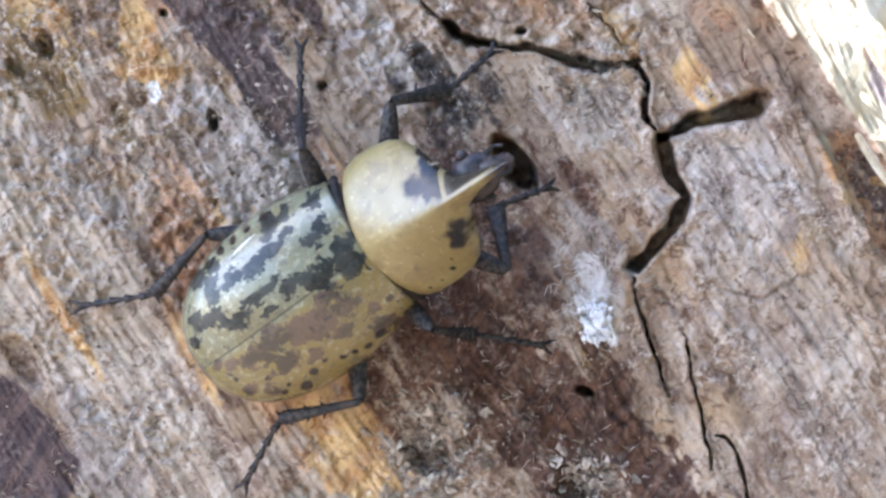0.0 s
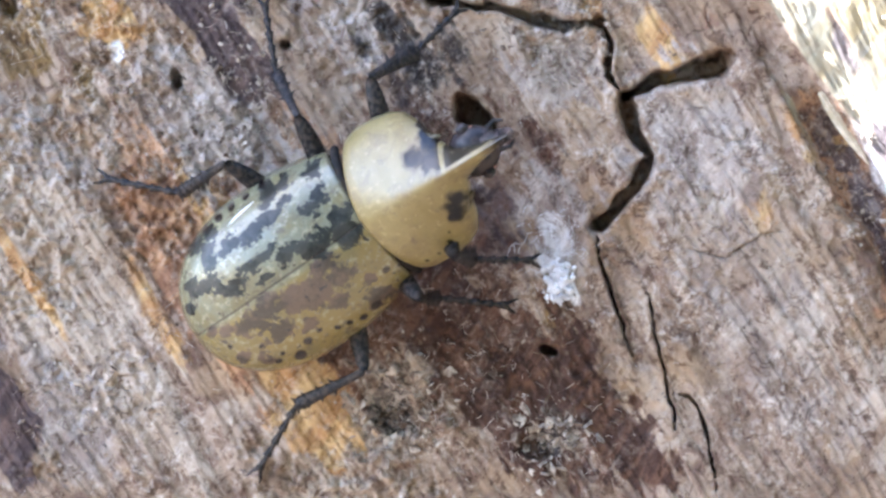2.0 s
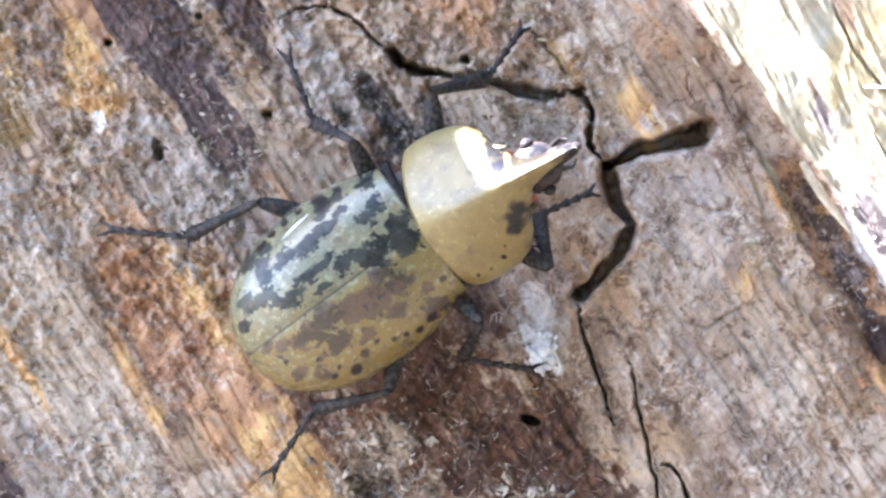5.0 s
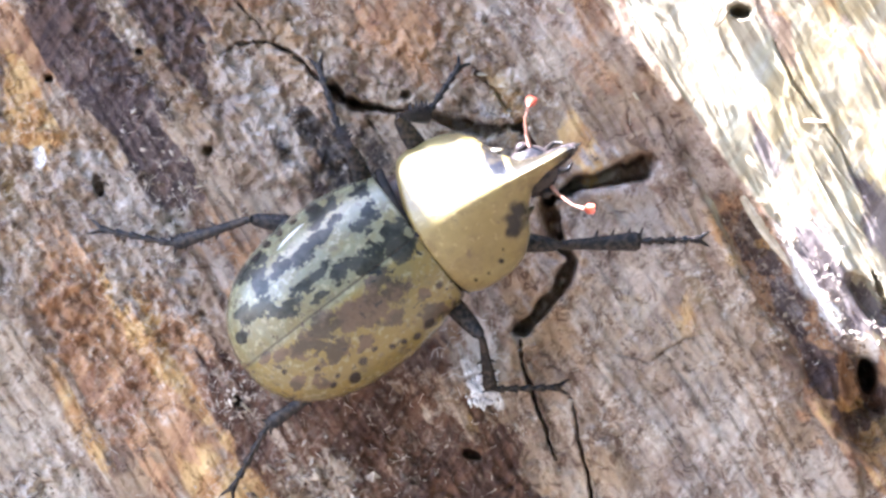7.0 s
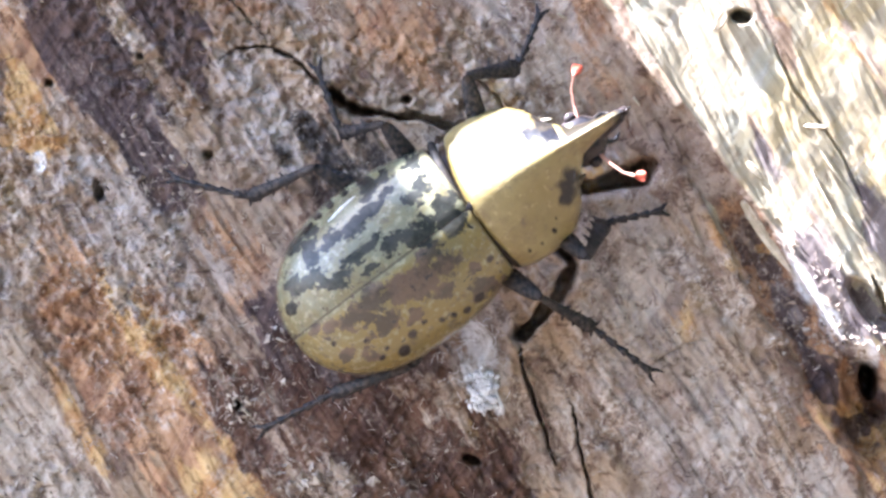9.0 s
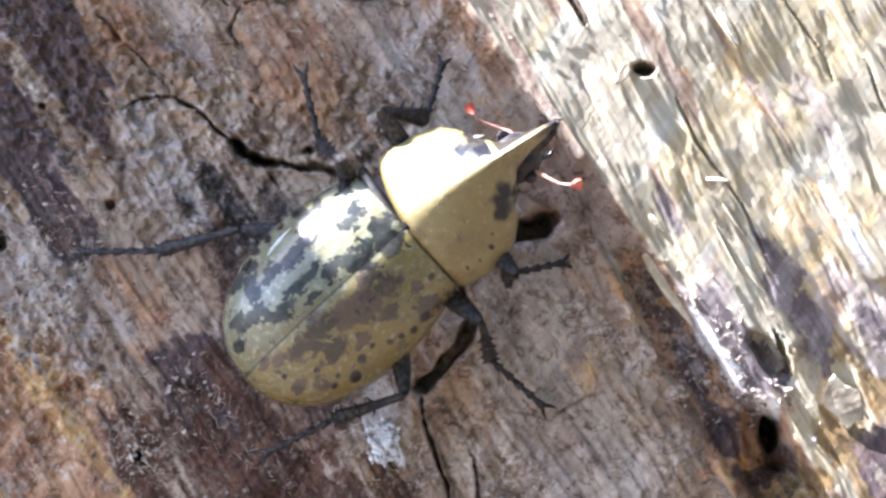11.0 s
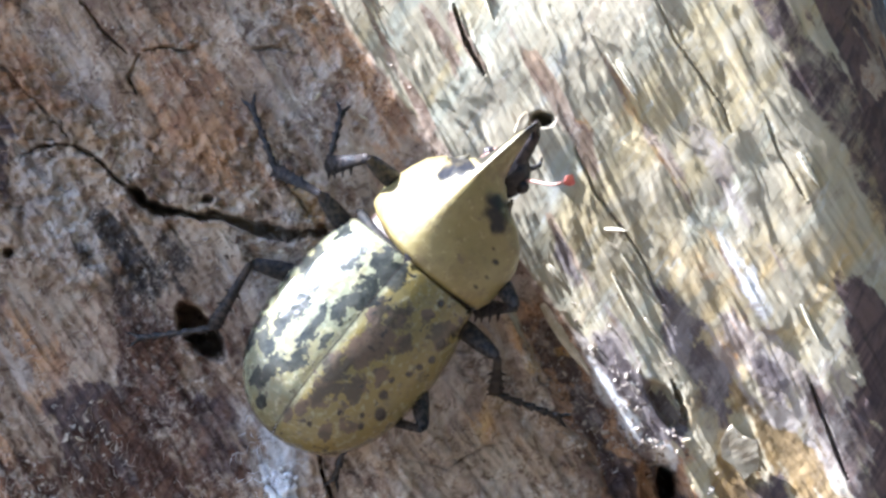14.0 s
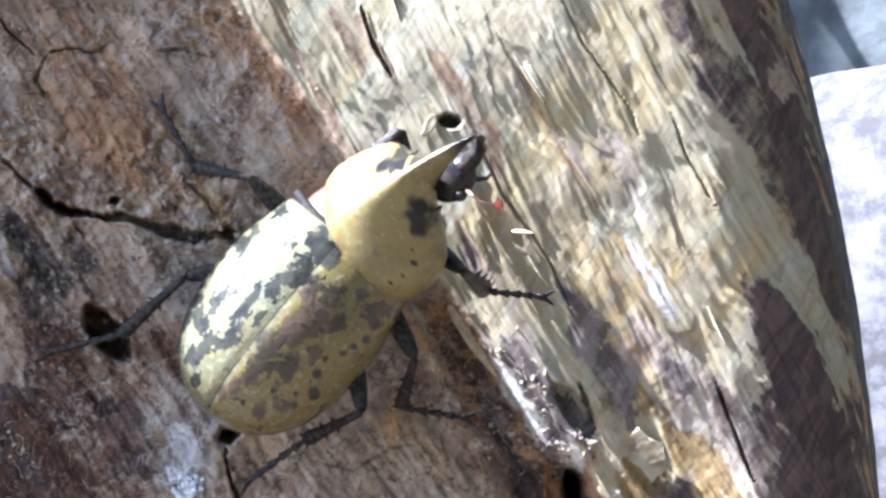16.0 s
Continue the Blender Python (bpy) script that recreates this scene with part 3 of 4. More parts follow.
def shade_slab(parent):
    """An added, unseen slab further up the trunk, towards the sun, cut to shade the wood below it."""
    down, right = Vector((0.63, 0, -0.77)).normalized(), Vector((0.77, 0, 0.63)).normalized()
    origin = spot(0, 0)
    n, rows = 138, 9
    verts, faces = [], []
    for i in range(n + 1):
        r = -760 + 1830 * i / n
        # the added slab's height sets where its shade ends on wood and beetle
        tall = 0.078 if r < 545 else 0.0465 + 0.0065 * min(1, max(0, (930 - r) / 50)) + 0.0025 * min(1, max(0, (800 - r) / 90)) + (0.078 - 0.0555) * max(0, 1 - (r - 545) / 45)
        tall = (tall - 0.0234) * min(1, max(0, (1070 - r) / 35)) ** 0.5
        tall += 0.0016 * noise.noise((r / 60, 0, 0)) + 0.001 * noise.noise((r / 17, 3, 0))
        for side in (0, 1):
            for j in range(rows):
                h = -0.045 + (tall + 0.045) * j / (rows - 1)
                thick = (0.009 - 0.005 * j / (rows - 1)) * (1 if side else -1) + 0.002 * noise.noise((r / 40, j, side))
                p = origin + right * r * G + down * (-2400 * G + thick)
                verts.append(Vector((p.x, -h, p.z)))
    w = 2 * rows
    for i in range(n):
        for j in range(rows - 1):
            a = i * w + j
            faces.append((a, a + 1, a + w + 1, a + w))
            b = a + rows
            faces.append((b, b + w, b + w + 1, b + 1))
        a = i * w + rows - 1
        faces.append((a, a + rows, a + rows + w, a + w))
    for i in (0, n):
        faces += [(i * w + j, i * w + j + 1, i * w + rows + j + 1, i * w + rows + j) for j in range(rows - 1)]
    mesh_object("shade_slab", verts, faces, BARK, parent, "unseen slab added up the trunk to shade the wood")


shade_slab(DEAD_TREE)


def plan_height(gx, gy):
    """Height of the wood over the plan, from the face as built."""
    h = FACE["h"]
    return float(h[min(max(round((gy + 420) / 3), 0), h.shape[0] - 1), min(max(round((gx + 150) / 3), 0), h.shape[1] - 1)])


# ---- the beetle: millimetres, x forward, y to its left, z up ----
MM = 0.001


def loft(n_u, n_v, point):
    verts = [Vector(point(i / n_u, j / n_v)) * MM for i in range(n_u + 1) for j in range(n_v + 1)]
    w = n_v + 1
    faces = [(i * w + j, (i + 1) * w + j, (i + 1) * w + j + 1, i * w + j + 1) for i in range(n_u) for j in range(n_v)]
    return verts, faces


def marked(ob, test):
    """Store a black marking on the mesh: test(x, y, z in millimetres) gives 0 to 1."""
    me = ob.data
    values = [min(1.0, max(0.0, test(*(v.co / MM)))) for v in me.vertices]
    me.attributes.new("mark", "FLOAT", "POINT").data.foreach_set("value", values)
    return ob


def soft_spot(x, y, z, px, py, r, edge=0.35):
    wob = 0.5 * r * noise.noise((x * 0.7, y * 0.7, z * 0.7))
    return min(1.0, max(0.0, (r * (1 + edge) + wob - math.hypot(x - px, y - py)) / (2 * edge * r)))


# markings of the wing cases: place, half length, half width in millimetres
SLATE = [(-21.8, 9.7, 1.7, 1.3), (-20.6, 8.0, 1.0, 1.6), (-18.9, 9.7, 1.0, 0.7), (-18.3, 7.4, 0.9, 0.8), (-20.8, 6.7, 1.0, 0.9), (-9.5, 10.2, 1.5, 1.1),
         (-7.6, 10.1, 0.8, 0.9), (-3.1, 9.4, 1.0, 1.1), (-3.8, 6.2, 1.1, 1.0), (-11.2, 7.4, 1.5, 0.8), (-14.3, 7.1, 1.9, 1.2), (-16.7, 7.6, 1.0, 0.9),
         (-8.2, 8.0, 1.4, 0.8), (-6, 5.1, 1.3, 0.9)]
SEAM_DARK = [(-21.9, 4.6, 1.3, 0.9), (-19.6, 2.8, 1.8, 1.0), (-16.5, 3.7, 1.8, 0.8), (-13.8, 3.7, 1.9, 0.9), (-11.2, 2.4, 2.2, 1.3), (-7.9, 1.1, 2.3, 1.6),
             (-3.8, 0.2, 2.0, 1.7), (-2.8, 2.6, 1.6, 1.2), (-23.6, 4.9, 1.2, 0.8), (-25.4, 5.8, 0.8, 0.7), (-27.2, 3.4, 0.6, 0.6), (-15.4, 1.3, 1.4, 0.5)]
BROWN = [(-18.5, -2.3, 2.6, 1.7), (-21.2, -2.5, 1.8, 1.2), (-14.5, -2.9, 2.4, 1.6), (-11.6, -4.0, 2.2, 1.8), (-18.1, -5.3, 2.0, 0.9), (-9.3, -6.8, 1.4, 1.0),
         (-7.5, -4.1, 1.6, 1.2), (-6, -9.2, 1.5, 0.9), (-4, -9.8, 1.4, 0.8), (-14.8, -7.1, 1.2, 0.6), (-5.2, -6.6, 0.7, 0.6), (-22.4, -7.6, 1.1, 0.7),
         (-24.6, -5.5, 1.0, 0.6), (-24.1, -1.8, 1.0, 0.7), (-26.5, -0.5, 0.7, 0.6), (-8.8, -1.7, 1.5, 1.0)]
DOTS = [(-16.4, -8.8, 0.7, 0.6), (-18.7, -9.8, 0.95, 0.75), (-14.2, -8.4, 0.4, 0.3), (-8.8, -10.5, 0.55, 0.4), (-10.6, -9.9, 0.5, 0.4), (-12.3, -9.5, 0.4, 0.35),
        (-2.5, -6.9, 0.55, 0.45), (-6.6, -10.0, 0.7, 0.5), (-21.4, -8.8, 0.5, 0.4), (-15, 11.2, 0.6, 0.5), (-17.2, 11.0, 0.6, 0.5), (-12.6, 11.3, 0.5, 0.4),
        (-19.6, 10.6, 0.5, 0.4), (-10, 11.3, 0.45, 0.4), (-25.4, -3.5, 0.4, 0.35), (-20.2, -8.2, 0.35, 0.3)]


def patches(x, y, spots, edge):
    """How deep a place lies inside the spots, 0 to 1, with edges that soft."""
    total = np.zeros(x.shape)
    for px, py, rx, ry in spots:
        total = np.maximum(total, step(1 + edge - np.hypot((x - px) / rx, (y - py) / ry), 0, 2 * edge))
    return total


def wing_case(side, beetle):
    def point(u, v):
        s = u
        w = 9.9 + 2.2 * math.sin(min(1, s / 0.4) * math.pi / 2) if s < 0.4 else 12.1 * max(0, 1 - ((s - 0.4) / 0.6) ** 2.5) ** 0.47
        h = (8.4 + 1.8 * math.sin(min(1, s / 0.4) * math.pi / 2)) if s < 0.4 else 10.2 * max(0, 1 - ((s - 0.4) / 0.6) ** 2.7) ** 0.5
        if v <= 0.9:
            a = v / 0.9 * math.pi / 2
            y, z = w * math.sin(a), 5.2 + h * math.cos(a) ** 0.85
        else:
            k = (v - 0.9) / 0.1
            y, z = w * (1 - 0.16 * k), 5.2 - 1.1 * k
        lip = 0.25 * math.exp(-(v * 26) ** 2)
        groove = 1.6 * max(0, 1 - s / 0.03) ** 2
        return (-29.5 * s - 0.25, side * (y + 0.015) * (1 - 0.05 * groove), z - lip * 0.5 - groove)

    ob = mesh_object("wing_case", *loft(130, 90, point), ELYTRON, beetle, "glossy grey-green wing case with slate blotches" if side > 0 else "glossy tan wing case with brown marbling and black dots")
    me = ob.data
    co = np.empty(len(me.vertices) * 3)
    me.vertices.foreach_get("co", co)
    x, y, z = co.reshape(-1, 3).T / MM
    s = np.clip((-x - 0.25) / 29.5, 0, 1)
    w = np.where(s < 0.2, 11.0, 12.1 * np.maximum(0.05, 1 - (np.maximum(0, s - 0.4) / 0.6) ** 2.5) ** 0.47)
    wx, wy = 1.1 * (fbm(x / 1.6 + 40, y / 1.6 + 40, 3, 5, 0.65) - 0.5), 1.1 * (fbm(x / 1.6 + 40, y / 1.6 + 40, 8, 5, 0.65) - 0.5)
    dots = patches(x + 0.5 * wx, y + 0.5 * wy, DOTS, 0.25)
    dots = np.maximum(dots, np.maximum(np.clip(1 - np.abs(y) / 0.2, 0, 1) * 0.75, np.clip((x + 1.1) / 0.5, 0, 1) * 0.95))
    values = {"across": 0.5 - 0.5 * np.clip(y / w, -1, 1), "mark": dots, "slate": patches(x + 2.4 * wx, y + 2.4 * wy, SLATE + SEAM_DARK, 0.9), "brown": patches(x + 2.4 * wx, y + 2.4 * wy, BROWN, 1.0)}
    for name, value in values.items():
        me.attributes.new(name, "FLOAT", "POINT").data.foreach_set("value", np.clip(value, 0, 1).astype(np.float32))
    if side > 0:
        path = []
        for k in range(5):
            p = Vector(point(0.55 - 0.04 * k, 0.53 + 0.01 * k))
            path.append((p + Vector((0, 0.05, 0.1))) * MM)
        # a small nick whose glint is painted as a white streak
        mesh_object("nick_glint", *tube_data(path, [r * MM for r in (0.04, 0.16, 0.22, 0.16, 0.04)], 8, 0.5), NICK_GLINT, ob, "small white scar on the wing case")
    return ob


def pronotum(beetle):
    xs = [0, 2, 5, 7.5, 9.5, 11.5, 13, 15, 17.5, 20, 23.4]
    ws = [9.9, 10.5, 10.5, 10.0, 9.1, 7.0, 4.2, 2.1, 1.3, 0.85, 0.12]
    tops = [14.0, 15.0, 16.0, 16.4, 16.5, 16.5, 16.5, 16.4, 16.1, 15.6, 14.6]
    lows = [5.4, 5.4, 5.4, 5.6, 6.6, 8.6, 10.6, 12.3, 13.3, 13.9, 14.4]

    def point_at(x, v):
        w, top, low = (float(np.interp(x, xs, q)) for q in (ws, tops, lows))
        t = 2 * v - 1
        q = min(1, abs(t) / 0.88)
        tent = 0.14 + 0.38 * float(step(np.float64(x), 0.5, 9.0)) - 0.25 * float(step(np.float64(x), 12.0, 17.0))
        z = low + (top - low) * ((1 - tent) * math.sqrt(max(0, 1 - q * q)) ** 0.85 + tent * (1 - (math.sqrt(q * q + 0.012) - 0.1095) / 0.8965) ** 1.15)
        y = w * q
        if abs(t) > 0.88:
            k = (abs(t) - 0.88) / 0.12
            under = float(step(np.float64(x), 11.0, 14.0))
            y, z = w * (1 - (0.12 + 0.88 * under) * k), low - (1.0 + 0.2 * under * w) * k
        y = math.copysign(y, t) if t else 0
        bow = -1.5 * (1 - (y / 10) ** 2) if x < 6 else 0
        groove = 1.3 * max(0, 1 - x / 0.8) ** 2
        return (x + bow * max(0, 1 - x / 6) + 0.75, y * (1 - 0.05 * groove), z - groove)

    ob = mesh_object("pronotum", *loft(84, 120, lambda u, v: point_at(13.4 * u, v)), PRONOTUM, beetle, "glossy olive-yellow pronotum with black pits")

    def mark(x, y, z):
        m = max(0, 1 - abs(x + 1.5 * (1 - (y / 10) ** 2) - 0.75) / 0.5)
        for px, py, r in ((10.6, 3.9, 1.1), (11.8, 3.2, 1.2), (13.2, 2.4, 1.2), (14.0, 1.6, 0.9), (11.6, -4.7, 1.35), (12.8, -3.8, 1.1), (10.6, -5.8, 0.9), (7.3, -8.4, 0.35), (3.2, -9.0, 0.25), (5.1, -9.0, 0.2), (8.3, -7.2, 0.2)):
            m = max(m, soft_spot(x, y, z, px, py, r, 0.35))
        ragged = 0.8 * noise.noise((x * 0.9, y * 0.9, z * 0.9))
        m = max(m, min((x - 11.6 + ragged) / 0.6, (y - 0.9 + 0.4 * ragged) / 0.5, 0.95))
        return m

    marked(ob, mark)
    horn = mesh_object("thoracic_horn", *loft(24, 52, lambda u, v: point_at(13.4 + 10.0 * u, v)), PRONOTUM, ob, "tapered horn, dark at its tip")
    # darker towards the tip, towards the bottom and on the left side
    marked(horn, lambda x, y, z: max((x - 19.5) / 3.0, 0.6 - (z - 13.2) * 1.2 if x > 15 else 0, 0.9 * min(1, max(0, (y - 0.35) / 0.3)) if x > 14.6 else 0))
    for side in (-1, 1):
        tip = [Vector(p) * MM for p in ((11.0, side * 4.8, 10.2), (13.0, side * 4.6, 10.8), (14.6, side * 4.2, 10.9))]
        small = mesh_object("side_horn", *tube_data(tip, [1.0 * MM, 0.7 * MM, 0.15 * MM], 10), PRONOTUM, ob)
        marked(small, lambda x, y, z: 0.8)
    fuzz = []
    rnd = random.Random(4)
    for k in range(70):
        x = rnd.uniform(13.5, 20)
        p = Vector((x, rnd.uniform(-0.8, 0.8), 13.4 + 0.1 * (x - 13)))
        fuzz.append(tube_data([p * MM, (p + Vector((rnd.uniform(-0.4, 0.9), rnd.uniform(-0.6, 0.6), -rnd.uniform(0.8, 1.6)))) * MM], [0.06 * MM, 0.02 * MM], 3))
    tagged(mesh_object("horn_hair", *joined(*fuzz), HAIR, ob, "short yellow hair under the horn"), kind="stuff")
    return ob


FEELERS = []


def head(beetle):
    def point(u, v):
        a, b = math.pi * u, 2 * math.pi * v
        return (3.6 * math.cos(a) + 16.2, 3.4 * math.sin(a) * math.cos(b), 8.0 + 2.6 * math.sin(a) * math.sin(b))

    ob = mesh_object("head", *loft(16, 20, point), DARK, beetle, "small black head")
    path = [Vector(p) * MM for p in ((17.5, 0, 8.5), (20.5, 0, 9.6), (22.4, 0, 11.6), (23.4, 0, 13.6), (23.7, 0, 15.2))]
    mesh_object("head_horn", *tube_data(path, [1.7 * MM, 1.2 * MM, 0.95 * MM, 0.65 * MM, 0.2 * MM], 12), DARK, ob, "dark horn curving up from the head")
    for side in (-1, 1):
        eye = loft(10, 12, lambda u, v: (16.6 + 0.9 * math.cos(math.pi * u), side * 3.3 + 0.8 * math.sin(math.pi * u) * math.cos(2 * math.pi * v), 8.6 + 0.9 * math.sin(math.pi * u) * math.sin(2 * math.pi * v)))
        mesh_object("eye", *eye, DARK, ob)
        p = [Vector(q) * MM for q in ((17.6, side * 3.0, 8.6), (18.2, side * 4.6, 9.6), (19.0, side * 6.4, 10.0), (20.2, side * 7.6, 10.2))]
        stalk = mesh_object("antenna", *tube_data(p, [0.3 * MM, 0.2 * MM, 0.17 * MM, 0.2 * MM], 8), STALK, ob, "thin pale jointed antenna")
        leaves = []
        for k in (-1, 0, 1):
            e = Vector((20.2, side * 7.6, 10.2))
            d = Vector((1.2 + 0.25 * k, side * (0.8 - 0.35 * k), 0.25 + 0.2 * k))
            leaves.append(tube_data([e * MM, (e + 0.5 * d) * MM, (e + d) * MM], [0.2 * MM, 0.5 * MM, 0.25 * MM], 8, 0.4))
        club = mesh_object("antenna_club", *joined(*leaves), CLUB, ob, "red leaf-shaped club of the antenna")
        FEELERS.append((side, stalk, club))
        mouth = [Vector(q) * MM for q in ((18.8, side * 1.6, 6.8), (20.2, side * 2.0, 6.2), (21.2, side * 1.4, 6.0))]
        mesh_object("mouth_feeler", *tube_data(mouth, [0.4 * MM, 0.3 * MM, 0.15 * MM], 8), LEG, ob)
    return ob


def belly(beetle):
    def point(u, v):
        a, b = math.pi * u, 2 * math.pi * v
        x = -8 + 19.5 * math.cos(a)
        return (x, 9.2 * math.sin(a) ** 0.8 * math.cos(b), 5.6 + (4.2 if math.sin(b) > 0 else 3.2) * math.sin(a) ** 0.8 * math.sin(b))

    mesh_object("belly", *loft(24, 28, point), BELLY, beetle, "brown underside with segments")
    plate = [Vector(p) * MM for p in ((0.0, 0.9, 13.7), (0.0, -0.9, 13.7), (-1.4, 0, 14.2), (0.0, 0, 14.0))]
    ring = [Vector((-1.3 * (1 - (y / 10) ** 2) + 0.25, y, 4.4 + 8.25 * max(0.0, 1 - (y / 9.9) ** 2) ** 0.42)) * MM for y in (-9.6, -9.2, -8.4, -7, -5, -2.5, 0, 2.5, 5, 7, 8.4, 9.2, 9.6)]
    mesh_object("collar", *tube_data(ring, [0.62 * MM] * len(ring), 8), GAP, beetle, "black collar between wing cases and pronotum")
    mesh_object("scutellum", plate, [(0, 3, 2), (3, 1, 2)], DARK, beetle)


LENGTHS = {"front": (9.5, 11.0, 9.2), "middle": (9.5, 10.5, 11.0), "hind": (11.0, 12.0, 12.0)}
COXA = {"front": (6.0, 6.0, 4.6), "middle": (-3.0, 7.2, 4.4), "hind": (-9.5, 7.2, 4.4)}


def leg(which, side, beetle):
    """Thigh, shin and foot, each drawn along its own +x."""
    la, lb, lc = LENGTHS[which]
    p = [Vector((la * k, 0, 0)) * MM for k in (0, 0.15, 0.4, 0.7, 0.93, 1.0)]
    thigh = mesh_object(which + "_leg", *tube_data(p, [r * MM for r in (0.8, 1.1, 1.35, 1.2, 0.85, 0.45)], 12, 0.75), LEG, beetle, "dark jointed beetle leg")
    p = [Vector((lb * k, 0, 0)) * MM for k in (0, 0.03, 0.1, 0.35, 0.7, 0.93, 0.99, 1.0)]
    pieces = [tube_data(p, [r * (1.3 if which == "front" else 1.0) * MM for r in (0.26, 0.52, 0.55, 0.62, 0.85, 1.02, 0.8, 0.38)], 10, 0.7)]
    for k in (0.42, 0.62, 0.82, 0.97):
        for s in ((1,) if which == "front" else (1, -1)):
            base = Vector((lb * k, 0, 0)) * MM
            tip = base + Vector((0.75, s * (1.9 if which == "front" else 1.25), 0)) * MM
            pieces.append(tube_data([base, tip], [0.45 * MM, 0.06 * MM], 6))
    shin = mesh_object("shin", *joined(*pieces), LEG, thigh, "toothed shin")
    pieces = []
    for k in range(5):
        a, b = lc * 0.84 * k / 5, lc * 0.84 * (k + 1) / 5
        sag = lambda q: 0.5 * math.sin(math.pi * q / lc)
        pts = [Vector((q, 0, sag(q))) * MM for q in (a, a + 0.5 * (b - a), b - 0.12, b)]
        pieces.append(tube_data(pts, [r * MM for r in (0.28, 0.44, 0.6, 0.32)], 8))
    for s in (-1, 1):
        q = lc * 0.82
        pts = [Vector(v) * MM for v in ((q, 0, 0.2), (q + 1.0, s * 0.7, 0.3), (lc, s * 1.0, -0.5))]
        pieces.append(tube_data(pts, [0.32 * MM, 0.24 * MM, 0.05 * MM], 6))
    foot = mesh_object("foot", *joined(*pieces), LEG, thigh, "beaded foot with two claws")
    return thigh, shin, foot


NICK_GLINT = plain_material("painted_glint", (0.7, 0.72, 0.68), (0.85, 0.86, 0.82), 900, 0.5)
beetle = tagged(new("beetle"), "olive-yellow horned beetle with black spots walking on bare wood", "beetle")
PRO = pronotum(beetle)
CASES = [wing_case(side, beetle) for side in (1, -1)]
HEAD = head(beetle)
belly(beetle)
LEGS = {(which, side): leg(which, side, beetle) for which in ("front", "middle", "hind") for side in (1, -1)}

# ---- how things move ----
# seconds, the shell's rear right corner on the plan grid, heading, roll, pitch, turn of the pronotum, of the head, yaw of both (degrees)
BODY_PLACES = [(0.0, 753, 522, 37.0), (0.5, 757, 528, 36.7), (1.0, 762, 531, 37.0), (1.5, 792, 538, 36.8), (2.0, 812, 547, 35.2), (2.5, 810, 522, 36.6),
               (3.0, 849, 477, 41.0), (3.5, 883, 463, 41.0), (4.0, 904, 461, 37.6), (4.2, 909, 469, 36.0), (6.3, 980, 423, 36.5), (6.5, 1009, 418, 36.4),
               (7.0, 1033, 401, 37.3), (7.5, 1066, 387, 38.5), (8.0, 1087, 363, 38.5)]
BODY_PLACES_LATER = [(8.5, 1096, 351, 36.3), (9.0, 1121, 349, 36.6), (9.5, 1122, 334, 37.3), (9.7, 1134, 334, 37.6), (11.8, 1230, 258, 45.6),
                     (12.0, 1247, 262, 45.3), (12.5, 1308, 262, 46.3), (13.0, 1330, 261, 46.5), (13.5, 1360, 252, 47.7), (14.0, 1393, 245, 51.0),
                     (14.5, 1402, 243, 51.4), (15.0, 1413, 232, 51.8), (15.5, 1419, 225, 51.7), (16.0, 1444, 209, 50.5)]
LEAN = [(0.0, -5, 8, 13, 4, -3), (2.5, -3, 8, 13, 4, -3), (3.0, 0, 0, 15, 4, -4), (4.2, 0, 0, 15, 2, -7), (6.3, 0, 0, 7, -3, -12), (7.0, 0, 0, 5, -4, -9),
        (8.0, 0, 0, 0, -4, -4), (9.7, 1, 0, -1, -4, -7), (12.0, 4, 0, 0, -2, -11), (12.5, 5, 0, 0, -2, -9), (13.5, 7, 0, 0, 0, -6), (15.0, 10, 0, 2, 3, -9),
        (15.5, 11, 0, 13, 8, -22), (16.0, 11, 0, 15, 9, -25)]
# feet: seconds, claw, ankle on the plan grid, lift of the claw in millimetres
FEET = {}
FEET["front", 1] = [(0, 885, 80, 805, 152, 0), (3.1, 888, 78, 822, 150, 0), (3.5, 821, 8, 823, 60, 5), (4.0, 1032, -12, 963, 86, 0), (7.1, 1027, -10, 968, 78, 0),
    (7.6, 1020, -32, 985, 50, 3), (8.0, 1072, -87, 1032, 3, 13), (8.5, 1136, -92, 1111, 1, 1), (9.0, 1165, -111, 1117, 3, 0), (11.0, 1163, -115, 1138, -30, 0), (14.2, 1163, -118, 1144, -40, 0),
    (14.5, 1183, -139, 1244, -91, 4), (15.0, 1312, -288, 1332, -153, 6), (15.4, 1545, -12, 1480, 28, 0), (16, 1560, -8, 1495, 28, 0)]
FEET["front", -1] = [(0, 990, 325, 895, 360, 0), (0.5, 954, 480, 860, 492, 4), (1.0, 1000, 501, 900, 498, 4), (1.5, 1070, 302, 968, 360, 1), (2.0, 1025, 532, 925, 530, 4),
    (2.5, 1215, 498, 1050, 465, 5), (3.0, 1160, 286, 1046, 332, 0), (5.6, 1158, 283, 1060, 326, 0), (6.5, 1400, 462, 1230, 397, 4),
    (7.0, 1467, 312, 1292, 317, 4), (7.5, 1387, 250, 1242, 282, 0), (11.0, 1389, 249, 1265, 275, 0), (11.8, 1600, 192, 1450, 190, 5),
    (12.2, 1440, 140, 1405, 200, 0), (15.4, 1452, 145, 1430, 200, 0), (16.0, 1700, 222, 1590, 212, 5)]
